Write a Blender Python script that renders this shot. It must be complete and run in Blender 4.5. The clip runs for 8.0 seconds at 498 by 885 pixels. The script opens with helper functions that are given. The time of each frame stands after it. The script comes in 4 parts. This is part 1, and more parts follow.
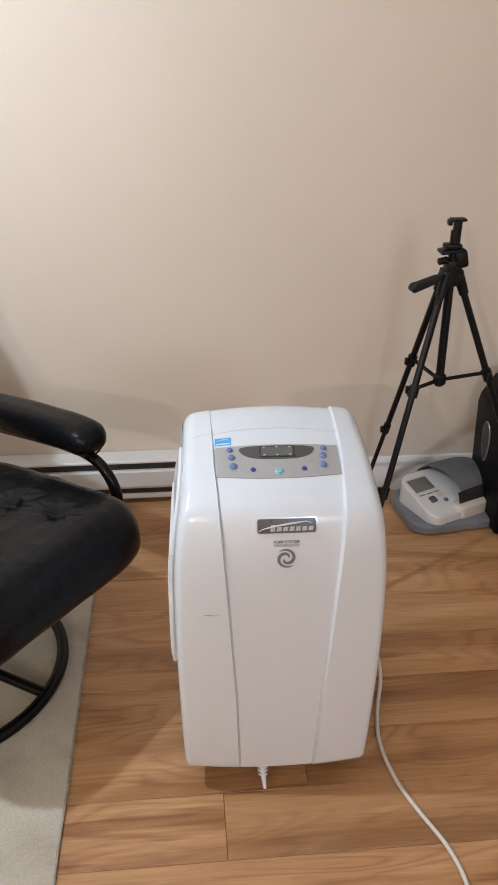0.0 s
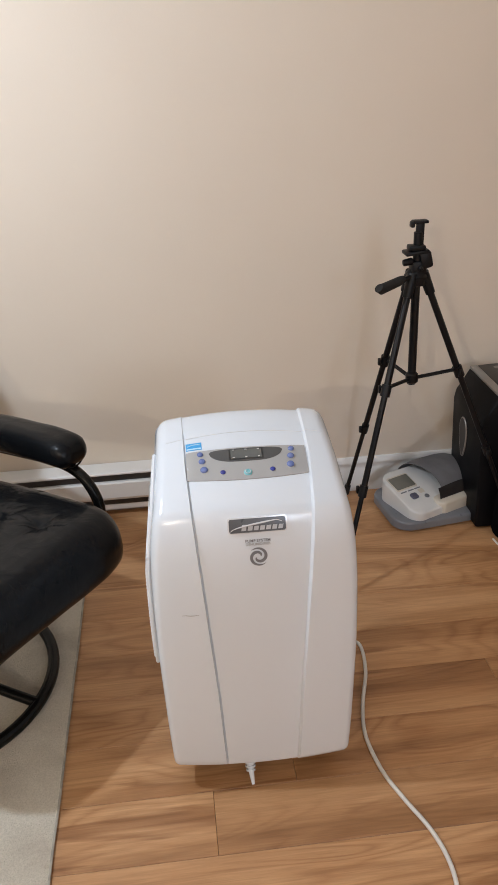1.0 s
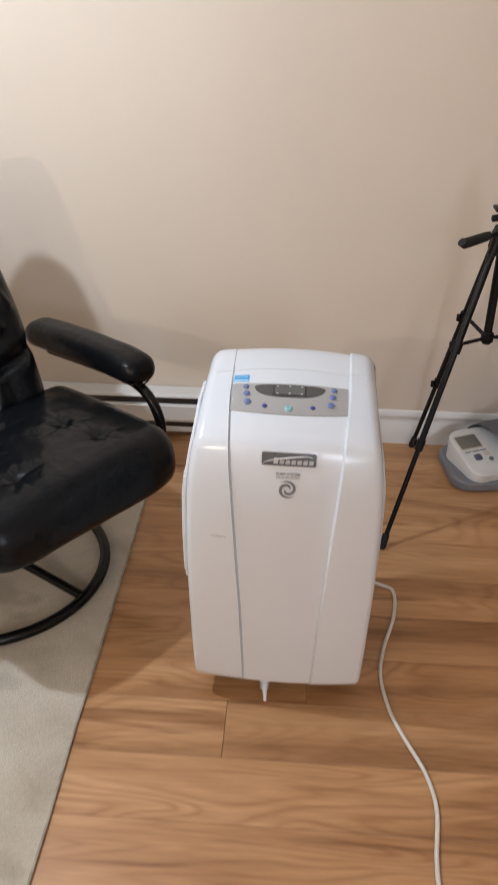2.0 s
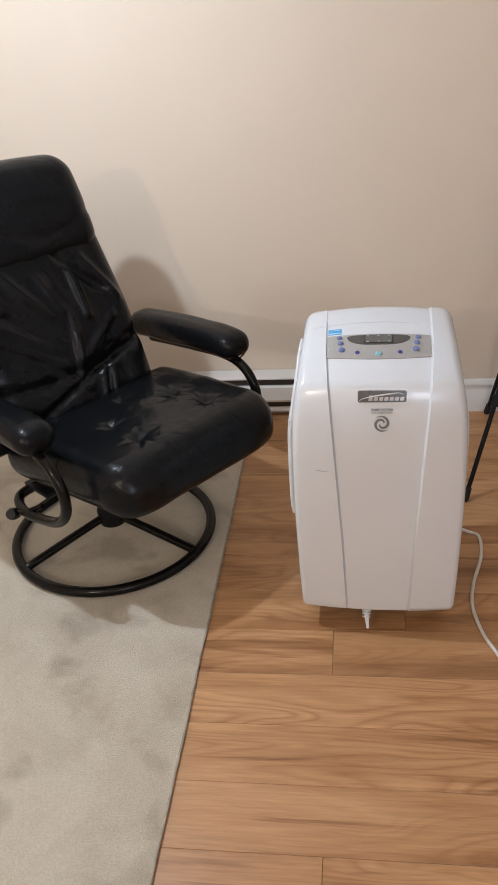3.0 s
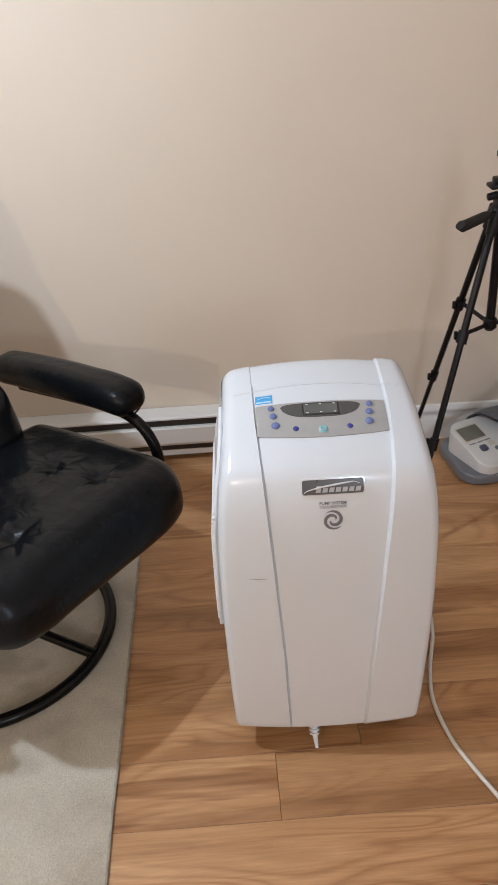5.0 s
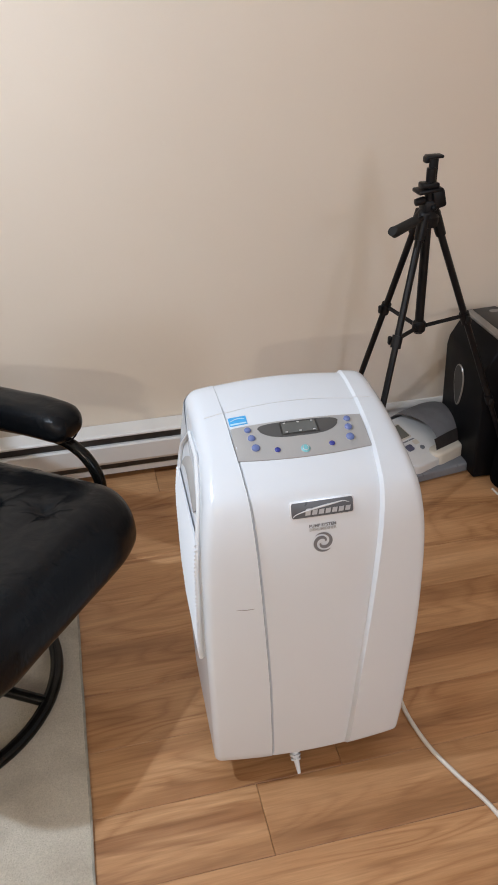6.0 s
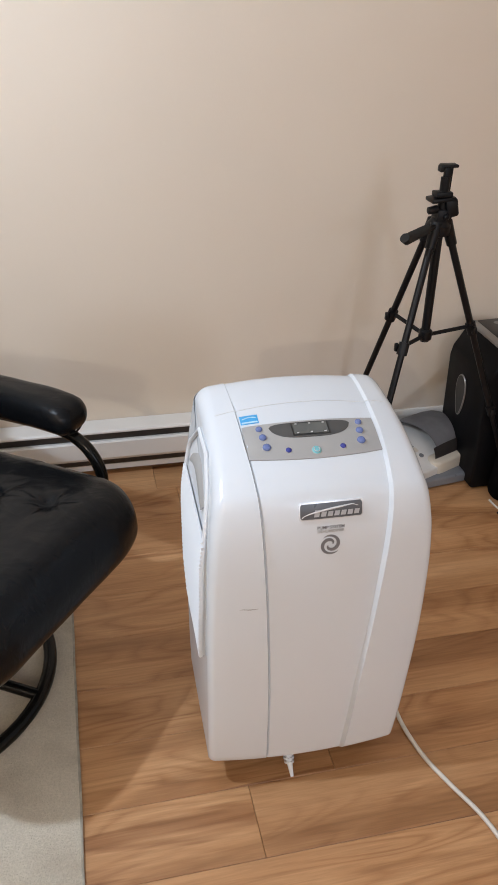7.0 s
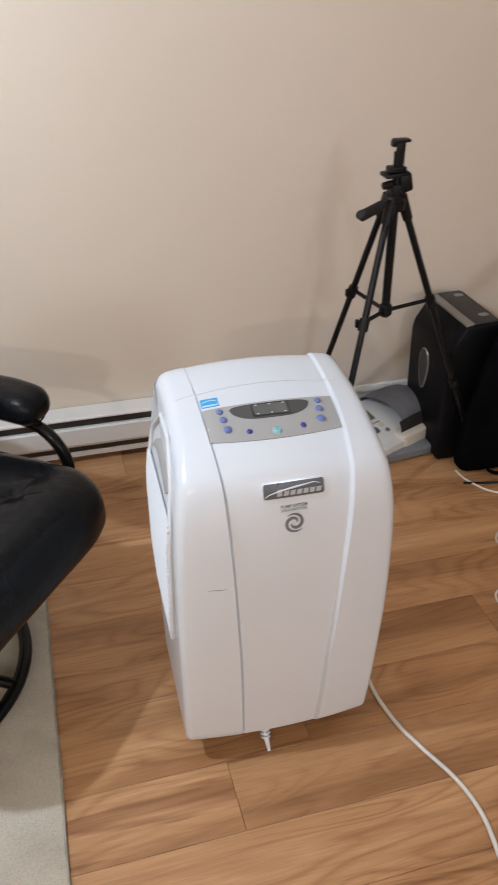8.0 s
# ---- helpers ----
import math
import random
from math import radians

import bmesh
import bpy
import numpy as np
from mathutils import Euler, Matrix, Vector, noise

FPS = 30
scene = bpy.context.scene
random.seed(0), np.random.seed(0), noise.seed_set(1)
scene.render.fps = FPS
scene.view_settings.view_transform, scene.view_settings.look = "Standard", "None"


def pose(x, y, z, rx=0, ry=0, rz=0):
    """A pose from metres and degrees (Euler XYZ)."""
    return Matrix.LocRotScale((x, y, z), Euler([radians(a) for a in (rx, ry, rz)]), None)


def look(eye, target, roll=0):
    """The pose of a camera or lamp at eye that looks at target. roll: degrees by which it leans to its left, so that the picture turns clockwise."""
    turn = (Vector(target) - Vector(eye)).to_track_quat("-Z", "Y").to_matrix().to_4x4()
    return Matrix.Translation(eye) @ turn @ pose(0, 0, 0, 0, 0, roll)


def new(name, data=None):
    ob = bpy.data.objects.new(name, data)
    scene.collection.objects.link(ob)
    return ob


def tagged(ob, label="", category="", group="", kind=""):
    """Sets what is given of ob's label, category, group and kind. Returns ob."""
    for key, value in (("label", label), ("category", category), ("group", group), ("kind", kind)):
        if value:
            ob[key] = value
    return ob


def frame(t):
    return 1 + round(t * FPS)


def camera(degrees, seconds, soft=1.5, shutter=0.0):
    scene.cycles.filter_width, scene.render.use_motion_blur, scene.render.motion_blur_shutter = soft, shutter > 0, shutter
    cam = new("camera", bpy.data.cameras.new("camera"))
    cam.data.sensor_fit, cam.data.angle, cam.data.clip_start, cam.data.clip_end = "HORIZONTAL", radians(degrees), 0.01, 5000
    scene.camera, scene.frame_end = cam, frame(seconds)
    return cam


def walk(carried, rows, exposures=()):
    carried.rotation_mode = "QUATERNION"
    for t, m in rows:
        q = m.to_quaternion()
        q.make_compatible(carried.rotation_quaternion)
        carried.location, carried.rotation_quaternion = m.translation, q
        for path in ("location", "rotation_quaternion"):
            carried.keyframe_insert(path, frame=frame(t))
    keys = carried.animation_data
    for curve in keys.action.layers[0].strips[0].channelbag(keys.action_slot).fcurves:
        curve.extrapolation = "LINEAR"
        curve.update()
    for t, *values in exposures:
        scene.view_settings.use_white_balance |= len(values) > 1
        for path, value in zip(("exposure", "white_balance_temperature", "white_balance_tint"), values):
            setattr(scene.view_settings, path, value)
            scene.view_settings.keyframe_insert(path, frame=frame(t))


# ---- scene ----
cam = camera(35.6, 8.0, shutter=0.5)
PATH = [
    (0, (-0.031, -0.926, 1.264), (0.13, 0.837, 0.332), 0.3),
    (0.5, (0.013, -0.955, 1.286), (0.156, 0.811, 0.358), -2.3),
    (1, (0.013, -0.971, 1.273), (0.18, 0.802, 0.362), -2.3),
    (1.2, (0.014, -0.954, 1.274), (0.098, 0.825, 0.365), -1.0),
    (2.3, (0.134, -1.103, 1.294), (-0.018, 0.578, 0.222), -1.0),
    (2.5, (0.103, -1.171, 1.294), (-0.103, 0.51, 0.23), -2.9),
    (3, (0.061, -1.269, 1.269), (-0.203, 0.446, 0.274), -5.0),
    (3.5, (0.016, -1.3, 1.268), (-0.25, 0.42, 0.282), 0.8),
    (3.8, (-0.012, -1.238, 1.265), (-0.309, 0.43, 0.202), 0.7),
    (4, (-0.01, -1.185, 1.256), (-0.301, 0.504, 0.226), -0.0),
    (4.5, (0.041, -0.952, 1.261), (-0.067, 0.784, 0.274), -3.0),
    (4.7, (0.027, -0.914, 1.255), (-0.026, 0.81, 0.243), -3.6),
    (5.8, (-0.168, -0.787, 1.258), (0.161, 0.867, 0.182), -1.0),
    (6, (-0.175, -0.781, 1.257), (0.196, 0.876, 0.201), -1.1),
    (6.5, (-0.197, -0.772, 1.25), (0.198, 0.889, 0.207), 0.8),
    (7, (-0.208, -0.773, 1.249), (0.195, 0.882, 0.2), 1.9),
    (7.5, (-0.208, -0.764, 1.247), (0.185, 0.853, 0.138), 1.6),
    (8, (-0.19, -0.784, 1.258), (0.269, 0.827, 0.166), 0.6),
]
BALANCE = [(0.0, -0.05, 6700, 10), (1.2, -0.05, 6750, 10), (2.3, -0.10, 6880, 12), (4.0, -0.15, 6900, 12), (4.7, -0.13, 6800, 11), (5.8, -0.02, 6580, 10), (8.0, 0.0, 6620, 10)]
walk(cam, [(t, look(eye, target, roll)) for t, eye, target, roll in PATH], BALANCE)

# ---------------------------------------------------------------- light
world = bpy.data.worlds.new("room_air")
world.use_nodes = True
world.node_tree.nodes["Background"].inputs[0].default_value = (0.9, 0.95, 1.0, 1)
world.node_tree.nodes["Background"].inputs[1].default_value = 0.05
scene.world = world


def bulb(name, place, watts, radius, colour):
    data = bpy.data.lights.new(name, "POINT")
    data.energy, data.shadow_soft_size, data.color = watts, radius, colour
    ob = new(name, data)
    ob.location = place
    return ob


bulb("ceiling_bulb", (-1.37, -3.1, 2.03), 69, 0.02, (1.0, 0.905, 0.77))
bulb("reading_lamp_bulb", (-0.84, 0.09, 1.59), 42, 0.025, (0.84, 0.99, 1.19))
bulb("far_lamp_bulb", (1.0, -3.9, 1.76), 73, 0.30, (0.80, 0.96, 1.22))

# ---------------------------------------------------------------- materials


def nodes_of(name):
    m = bpy.data.materials.new(name)
    m.use_nodes = True
    t = m.node_tree
    return m, t, t.nodes["Principled BSDF"]


def noise_node(t, scale, detail=4.0, rough=0.55, vec=None, distort=0.0):
    n = t.nodes.new("ShaderNodeTexNoise")
    n.inputs["Scale"].default_value, n.inputs["Detail"].default_value = scale, detail
    n.inputs["Roughness"].default_value, n.inputs["Distortion"].default_value = rough, distort
    if vec:
        t.links.new(vec, n.inputs["Vector"])
    return n


def ramp_node(t, fac, stops):
    r = t.nodes.new("ShaderNodeValToRGB")
    while len(r.color_ramp.elements) < len(stops):
        r.color_ramp.elements.new(0.5)
    for e, (p, c) in zip(r.color_ramp.elements, stops):
        e.position, e.color = p, (*c, 1)
    t.links.new(fac, r.inputs[0])
    return r


def mix_node(t, kind, fac, a, b):
    m = t.nodes.new("ShaderNodeMix")
    m.data_type, m.blend_type = "RGBA", kind
    for sock, v in ((m.inputs[0], fac), (m.inputs[6], a), (m.inputs[7], b)):
        if isinstance(v, (int, float)):
            sock.default_value = v
        elif isinstance(v, tuple):
            sock.default_value = (*v, 1)
        else:
            t.links.new(v, sock)
    return m.outputs[2]


def coords(t, scale=(1, 1, 1), kind="Object"):
    c, m = t.nodes.new("ShaderNodeTexCoord"), t.nodes.new("ShaderNodeMapping")
    m.inputs["Scale"].default_value = scale
    t.links.new(c.outputs[kind], m.inputs[0])
    return m.outputs[0]


def bump(t, bsdf, height, strength, dist):
    b = t.nodes.new("ShaderNodeBump")
    b.inputs["Strength"].default_value, b.inputs["Distance"].default_value = strength, dist
    t.links.new(height, b.inputs["Height"])
    t.links.new(b.outputs[0], bsdf.inputs["Normal"])


def plain(name, colour, rough=0.5, metal=0.0, vary=0.08, scale=30.0, relief=0.0, coat=0.0, spec=0.5):
    """Paint, plastic or metal with slight blotches, fine grain and uneven gloss."""
    m, t, b = nodes_of(name)
    v = coords(t)
    big, fine = noise_node(t, scale * 0.2, 3, vec=v), noise_node(t, scale * 8, 3, vec=v)
    dark = tuple(c * (1 - 2 * vary) for c in colour)
    light = tuple(min(1, c * (1 + vary)) for c in colour)
    r = ramp_node(t, big.outputs[0], [(0.3, dark), (0.7, light)])
    t.links.new(r.outputs[0], b.inputs["Base Color"])
    b.inputs["Metallic"].default_value = metal
    b.inputs["Specular IOR Level"].default_value = spec
    b.inputs["Coat Weight"].default_value = coat
    b.inputs["Roughness"].default_value = rough
    if vary:
        g = t.nodes.new("ShaderNodeMapRange")
        g.inputs[3].default_value, g.inputs[4].default_value = max(0.03, rough - 0.08), min(1, rough + 0.08)
        t.links.new(noise_node(t, scale, 4, vec=v).outputs[0], g.inputs[0])
        t.links.new(g.outputs[0], b.inputs["Roughness"])
    if relief:
        bump(t, b, fine.outputs[0], relief, 0.002)
    return m


def wall_paint():
    m, t, b = nodes_of("beige_wall_paint")
    v = coords(t)
    r = ramp_node(t, noise_node(t, 1.3, 3, vec=v).outputs[0], [(0.3, (0.675, 0.590, 0.495)), (0.7, (0.715, 0.630, 0.53))])
    t.links.new(r.outputs[0], b.inputs["Base Color"])
    b.inputs["Roughness"].default_value = 0.62
    b.inputs["Specular IOR Level"].default_value = 0.25
    bump(t, b, noise_node(t, 160, 4, vec=v).outputs[0], 0.12, 0.002)
    return m


def oak_laminate():
    m, t, b = nodes_of("oak_laminate")
    info, c = t.nodes.new("ShaderNodeObjectInfo"), t.nodes.new("ShaderNodeTexCoord")
    add, sc = t.nodes.new("ShaderNodeVectorMath"), t.nodes.new("ShaderNodeVectorMath")
    sc.operation = "MULTIPLY"
    comb = t.nodes.new("ShaderNodeCombineXYZ")
    for i in range(3):
        t.links.new(info.outputs["Random"], comb.inputs[i])
    t.links.new(comb.outputs[0], sc.inputs[0])
    sc.inputs[1].default_value = (37, 11, 23)
    t.links.new(c.outputs["Object"], add.inputs[0])
    t.links.new(sc.outputs[0], add.inputs[1])

    def mapped(s):
        mp = t.nodes.new("ShaderNodeMapping")
        mp.inputs["Scale"].default_value = s
        t.links.new(add.outputs[0], mp.inputs[0])
        return mp.outputs[0]

    broad = noise_node(t, 1.0, 4, 0.5, mapped((1.3, 9, 1)), 1.0)
    fine = noise_node(t, 1.0, 6, 0.65, mapped((9, 200, 1)), 0.6)
    streak = noise_node(t, 1.0, 3, 0.5, mapped((1.9, 26, 1)), 0.8)
    # growth rings: level lines of a stretched noise, which close round knots
    field = noise_node(t, 1.0, 1.5, 0.4, mapped((1.5, 8.5, 1)), 0.6)
    mul, wrap = t.nodes.new("ShaderNodeMath"), t.nodes.new("ShaderNodeMath")
    mul.operation, wrap.operation = "MULTIPLY", "FRACT"
    mul.inputs[1].default_value = 15
    t.links.new(field.outputs[0], mul.inputs[0])
    t.links.new(mul.outputs[0], wrap.inputs[0])
    base = ramp_node(t, broad.outputs[0], [(0.26, (0.30, 0.142, 0.058)), (0.46, (0.50, 0.268, 0.124)), (0.74, (0.63, 0.368, 0.186))])
    grain = ramp_node(t, fine.outputs[0], [(0.34, (0.76, 0.72, 0.68)), (0.64, (1.05, 1.05, 1.05))])
    rings = ramp_node(t, wrap.outputs[0], [(0.0, (0.70, 0.60, 0.52)), (0.22, (0.93, 0.90, 0.87)), (0.6, (1, 1, 1)), (1.0, (0.70, 0.60, 0.52))])
    dark = ramp_node(t, streak.outputs[0], [(0.60, (1, 1, 1)), (0.70, (0.50, 0.38, 0.30))])
    where = ramp_node(t, noise_node(t, 1.0, 2, 0.5, mapped((0.9, 5, 1))).outputs[0], [(0.40, (0.08, 0.08, 0.08)), (0.62, (0.80, 0.80, 0.80))])
    col = mix_node(t, "MULTIPLY", 0.75, base.outputs[0], grain.outputs[0])
    col = mix_node(t, "MULTIPLY", where.outputs[0], col, rings.outputs[0])
    col = mix_node(t, "MULTIPLY", 0.7, col, dark.outputs[0])
    tone = ramp_node(t, info.outputs["Random"], [(0, (0.90, 0.88, 0.86)), (1, (1.06, 1.06, 1.06))])
    col = mix_node(t, "MULTIPLY", 1.0, col, tone.outputs[0])
    t.links.new(col, b.inputs["Base Color"])
    g = t.nodes.new("ShaderNodeMapRange")
    g.inputs[3].default_value, g.inputs[4].default_value = 0.33, 0.48
    t.links.new(fine.outputs[0], g.inputs[0])
    t.links.new(g.outputs[0], b.inputs["Roughness"])
    bump(t, b, fine.outputs[0], 0.15, 0.001)
    return m


def rug_pile():
    m, t, b = nodes_of("rug_pile")
    v = coords(t)
    r = ramp_node(t, noise_node(t, 5.5, 5, 0.60, v, 0.5).outputs[0], [(0.30, (0.475, 0.410, 0.325)), (0.42, (0.578, 0.518, 0.425)), (0.6, (0.645, 0.588, 0.488)), (0.75, (0.665, 0.608, 0.520))])
    spot = ramp_node(t, noise_node(t, 4.2, 3, 0.55, coords(t, (1.0, 1.2, 1.0)), 0.3).outputs[0], [(0.565, (1, 1, 1)), (0.65, (0.77, 0.76, 0.745))])
    f = ramp_node(t, noise_node(t, 210, 4, 0.75, v).outputs[0], [(0.34, (0.87, 0.865, 0.855)), (0.66, (1.05, 1.05, 1.05))])
    both = mix_node(t, "MULTIPLY", 1.0, r.outputs[0], spot.outputs[0])
    t.links.new(mix_node(t, "MULTIPLY", 1.0, both, f.outputs[0]), b.inputs["Base Color"])
    b.inputs["Roughness"].default_value = 0.95
    b.inputs["Specular IOR Level"].default_value = 0.1
    b.inputs["Sheen Weight"].default_value = 0.2
    bump(t, b, noise_node(t, 260, 4, 0.75, v).outputs[0], 0.75, 0.005)
    return m


def black_leather():
    m, t, b = nodes_of("black_leather")
    v = coords(t)
    r = ramp_node(t, noise_node(t, 9, 4, 0.6, v).outputs[0], [(0.3, (0.0036, 0.0042, 0.0052)), (0.7, (0.0056, 0.0063, 0.0075))])
    t.links.new(r.outputs[0], b.inputs["Base Color"])
    b.inputs["Roughness"].default_value = 0.27
    b.inputs["Specular IOR Level"].default_value = 0.19
    wr, grain = noise_node(t, 21, 5, 0.58, v, 1.4), noise_node(t, 260, 3, 0.6, v)
    mx = t.nodes.new("ShaderNodeMath")
    mx.operation = "MULTIPLY_ADD"
    t.links.new(grain.outputs[0], mx.inputs[0])
    mx.inputs[1].default_value = 0.06
    t.links.new(wr.outputs[0], mx.inputs[2])
    bump(t, b, mx.outputs[0], 0.38, 0.005)
    return m


WALL, OAK, RUG, LEATHER = wall_paint(), oak_laminate(), rug_pile(), black_leather()
CEILING = plain("ceiling_paint", (0.80, 0.78, 0.74), 0.8, vary=0.03, scale=6, relief=0.1)
TRIM = plain("white_trim_paint", (0.74, 0.73, 0.71), 0.45, vary=0.03, scale=14)
HEATER = plain("white_enamel", (0.78, 0.77, 0.75), 0.38, vary=0.03, scale=10)
HEATER_DARK = plain("dark_backing", (0.055, 0.047, 0.042), 0.6, vary=0.15, scale=40)
WHITE = plain("white_plastic", (0.655, 0.695, 0.745), 0.21, vary=0.0, scale=3)
WHITE_SIDE = plain("white_plastic_side", (0.69, 0.715, 0.75), 0.42, vary=0.0, scale=12)
GREY_PANEL = plain("grey_panel", (0.36, 0.355, 0.35), 0.42, vary=0.03, scale=40)
GREY_DARK = plain("dark_grey_window", (0.075, 0.075, 0.075), 0.22, vary=0.05, scale=40)
LCD = plain("lcd_glass", (0.12, 0.125, 0.12), 0.15, vary=0.1, scale=60)
LCD_MARK = plain("lcd_marks", (0.55, 0.55, 0.55), 0.4)
BLUE_BUTTON = plain("blue_button", (0.13, 0.18, 0.40), 0.22, vary=0.05, scale=60, coat=0.3)
BLUE_DEEP = plain("deep_blue_button", (0.04, 0.05, 0.27), 0.25, vary=0.05, scale=60)
TEAL = plain("teal_button", (0.20, 0.50, 0.55), 0.25, vary=0.05, scale=60)
STICKER = plain("blue_sticker", (0.05, 0.36, 0.72), 0.4, vary=0.03, scale=60)
STICKER_LIGHT = plain("pale_sticker_print", (0.45, 0.68, 0.82), 0.4)
INK = plain("grey_ink", (0.16, 0.16, 0.17), 0.5, vary=0.02)
PLATE = plain("badge_grey", (0.085, 0.085, 0.09), 0.3, 0.1, vary=0.06, scale=80)
CHROME = plain("badge_chrome", (0.74, 0.74, 0.76), 0.2, 0.2, vary=0.03, scale=60)
BLACK_PLASTIC = plain("black_plastic", (0.005, 0.005, 0.006), 0.42, vary=0.1, scale=30, relief=0.05, spec=0.25)
BLACK_METAL = plain("black_enamel_tube", (0.006, 0.0055, 0.005), 0.20, vary=0.1, scale=30, spec=0.22)
TRIPOD_METAL = plain("black_anodised_tube", (0.005, 0.005, 0.006), 0.34, 0.0, spec=0.25, vary=0.1, scale=60)
RUBBER = plain("black_rubber", (0.010, 0.010, 0.010), 0.75, vary=0.1)
BLACK_CLOTH = plain("black_cloth", (0.003, 0.003, 0.0035), 0.95, vary=0.2, scale=60, relief=0.5, spec=0.04)
TOWER_BLACK = plain("tower_black", (0.006, 0.006, 0.007), 0.42, vary=0.1, scale=25, relief=0.06, spec=0.10)
TOWER_TOP = plain("tower_grey_top", (0.030, 0.029, 0.028), 0.45, vary=0.1, scale=30)
SILVER = plain("silver_paint", (0.30, 0.29, 0.28), 0.35, 0.5, vary=0.06, scale=50)
MON_WHITE = plain("monitor_white", (0.66, 0.65, 0.63), 0.4, vary=0.04, scale=30)
MON_CREAM = plain("monitor_cream", (0.60, 0.54, 0.45), 0.45, vary=0.05, scale=30)
MON_GREY = plain("tray_grey_plastic", (0.17, 0.175, 0.19), 0.3, vary=0.08, scale=30, coat=0.2)
CUFF = plain("grey_cuff_cloth", (0.30, 0.295, 0.31), 0.8, vary=0.12, scale=60, relief=0.5)
MON_LCD = plain("monitor_lcd", (0.17, 0.165, 0.14), 0.2, vary=0.04, scale=60)
CABLE_WHITE = plain("white_cable", (0.72, 0.69, 0.64), 0.45, vary=0.04, scale=60)
SCUFF = plain("grey_scuff", (0.22, 0.21, 0.20), 0.7)

# ---------------------------------------------------------------- mesh tools


def part(name, bm, material, parent, label="", smooth=True, angle=0.7):
    """Links a bmesh as one mesh object under a thing or a part."""
    bmesh.ops.recalc_face_normals(bm, faces=bm.faces)
    for f in bm.faces:
        f.smooth = smooth
    for e in bm.edges:
        if smooth and len(e.link_faces) == 2 and e.calc_face_angle(0) > angle:
            e.smooth = False
    me = bpy.data.meshes.new(name)
    bm.to_mesh(me)
    bm.free()
    me.materials.append(material)
    ob = new(name, me)
    ob.parent = parent
    return tagged(ob, label) if label else ob


def thing(name, m, label, category, group="", kind=""):
    ob = new(name)
    ob.empty_display_size = 0.05
    ob.matrix_world = m
    return tagged(ob, label, category, group, kind)


def box(bm, size, at=(0, 0, 0), bevel=0.0, m=None, seg=2):
    """Adds a bevelled box to bm; at is its middle."""
    verts = bmesh.ops.create_cube(bm, size=1.0)["verts"]
    bmesh.ops.scale(bm, vec=size, verts=verts)
    if bevel:
        edges = list({e for v in verts for e in v.link_edges})
        got = bmesh.ops.bevel(bm, geom=edges, offset=bevel, segments=seg, profile=0.5, affect="EDGES")
        verts = list({v for f in got["faces"] for v in f.verts} | {v for v in verts if v.is_valid})
    bmesh.ops.transform(bm, matrix=Matrix.Translation(at) @ (m or Matrix()), verts=verts)
    return bm


def boxed(size, at=(0, 0, 0), bevel=0.0, m=None, seg=2):
    return box(bmesh.new(), size, at, bevel, m, seg)


def smooth_line(points, steps=8, closed=False):
    """A Catmull-Rom curve through the points."""
    p = [Vector(q) for q in points]
    n, out = len(p), []
    for i in range(n if closed else n - 1):
        a, b, c, d = (p[(i + k) % n] if closed else p[min(max(i + k, 0), n - 1)] for k in (-1, 0, 1, 2))
        for s in range(steps):
            u = s / steps
            out.append(0.5 * ((2 * b) + (c - a) * u + (2 * a - 5 * b + 4 * c - d) * u * u + (3 * b - a - 3 * c + d) * u**3))
    return out if closed else out + [p[-1]]


def tube(bm, line, radius, sides=10, closed=False, squash=1.0):
    """Sweeps a round section along a line; radius may be a list."""
    n, rings, side = len(line), [], None
    for i, p in enumerate(line):
        ahead = line[(i + 1) % n if closed else min(i + 1, n - 1)] - line[i - 1 if closed else max(i - 1, 0)]
        ahead.normalize()
        if side is None:
            side = ahead.orthogonal().normalized()
        side = (side - ahead * side.dot(ahead)).normalized()
        up = ahead.cross(side)
        r = radius[i] if isinstance(radius, (list, tuple)) else radius
        rings.append([bm.verts.new(p + r * (math.cos(a) * side + squash * math.sin(a) * up)) for a in (2 * math.pi * k / sides for k in range(sides))])
    for i in range(n if closed else n - 1):
        a, b = rings[i], rings[(i + 1) % n]
        for k in range(sides):
            bm.faces.new((a[k], a[(k + 1) % sides], b[(k + 1) % sides], b[k]))
    if not closed:
        bm.faces.new(rings[0][::-1])
        bm.faces.new(rings[-1])
    return bm


def rod(a, b, r, sides=12, r2=None):
    return tube(bmesh.new(), [Vector(a), Vector(b)], [r, r2 or r], sides)


def turned(profile, m=None, sides=24):
    """A lathe shape from (radius, z) pairs."""
    bm, rings = bmesh.new(), []
    for r, z in profile:
        rings.append([bm.verts.new((r * math.cos(2 * math.pi * k / sides), r * math.sin(2 * math.pi * k / sides), z)) for k in range(sides)])
    for a, b in zip(rings, rings[1:]):
        for k in range(sides):
            bm.faces.new((a[k], a[(k + 1) % sides], b[(k + 1) % sides], b[k]))
    bm.faces.new(rings[0][::-1])
    bm.faces.new(rings[-1])
    if m:
        bmesh.ops.transform(bm, matrix=m, verts=bm.verts)
    return bm


def grid(fn, us, vs):
    """A sheet of points fn(u, v)."""
    bm = bmesh.new()
    rows = [[bm.verts.new(fn(u, v)) for u in us] for v in vs]
    for a, b in zip(rows, rows[1:]):
        for k in range(len(us) - 1):
            bm.faces.new((a[k], a[k + 1], b[k + 1], b[k]))
    return bm


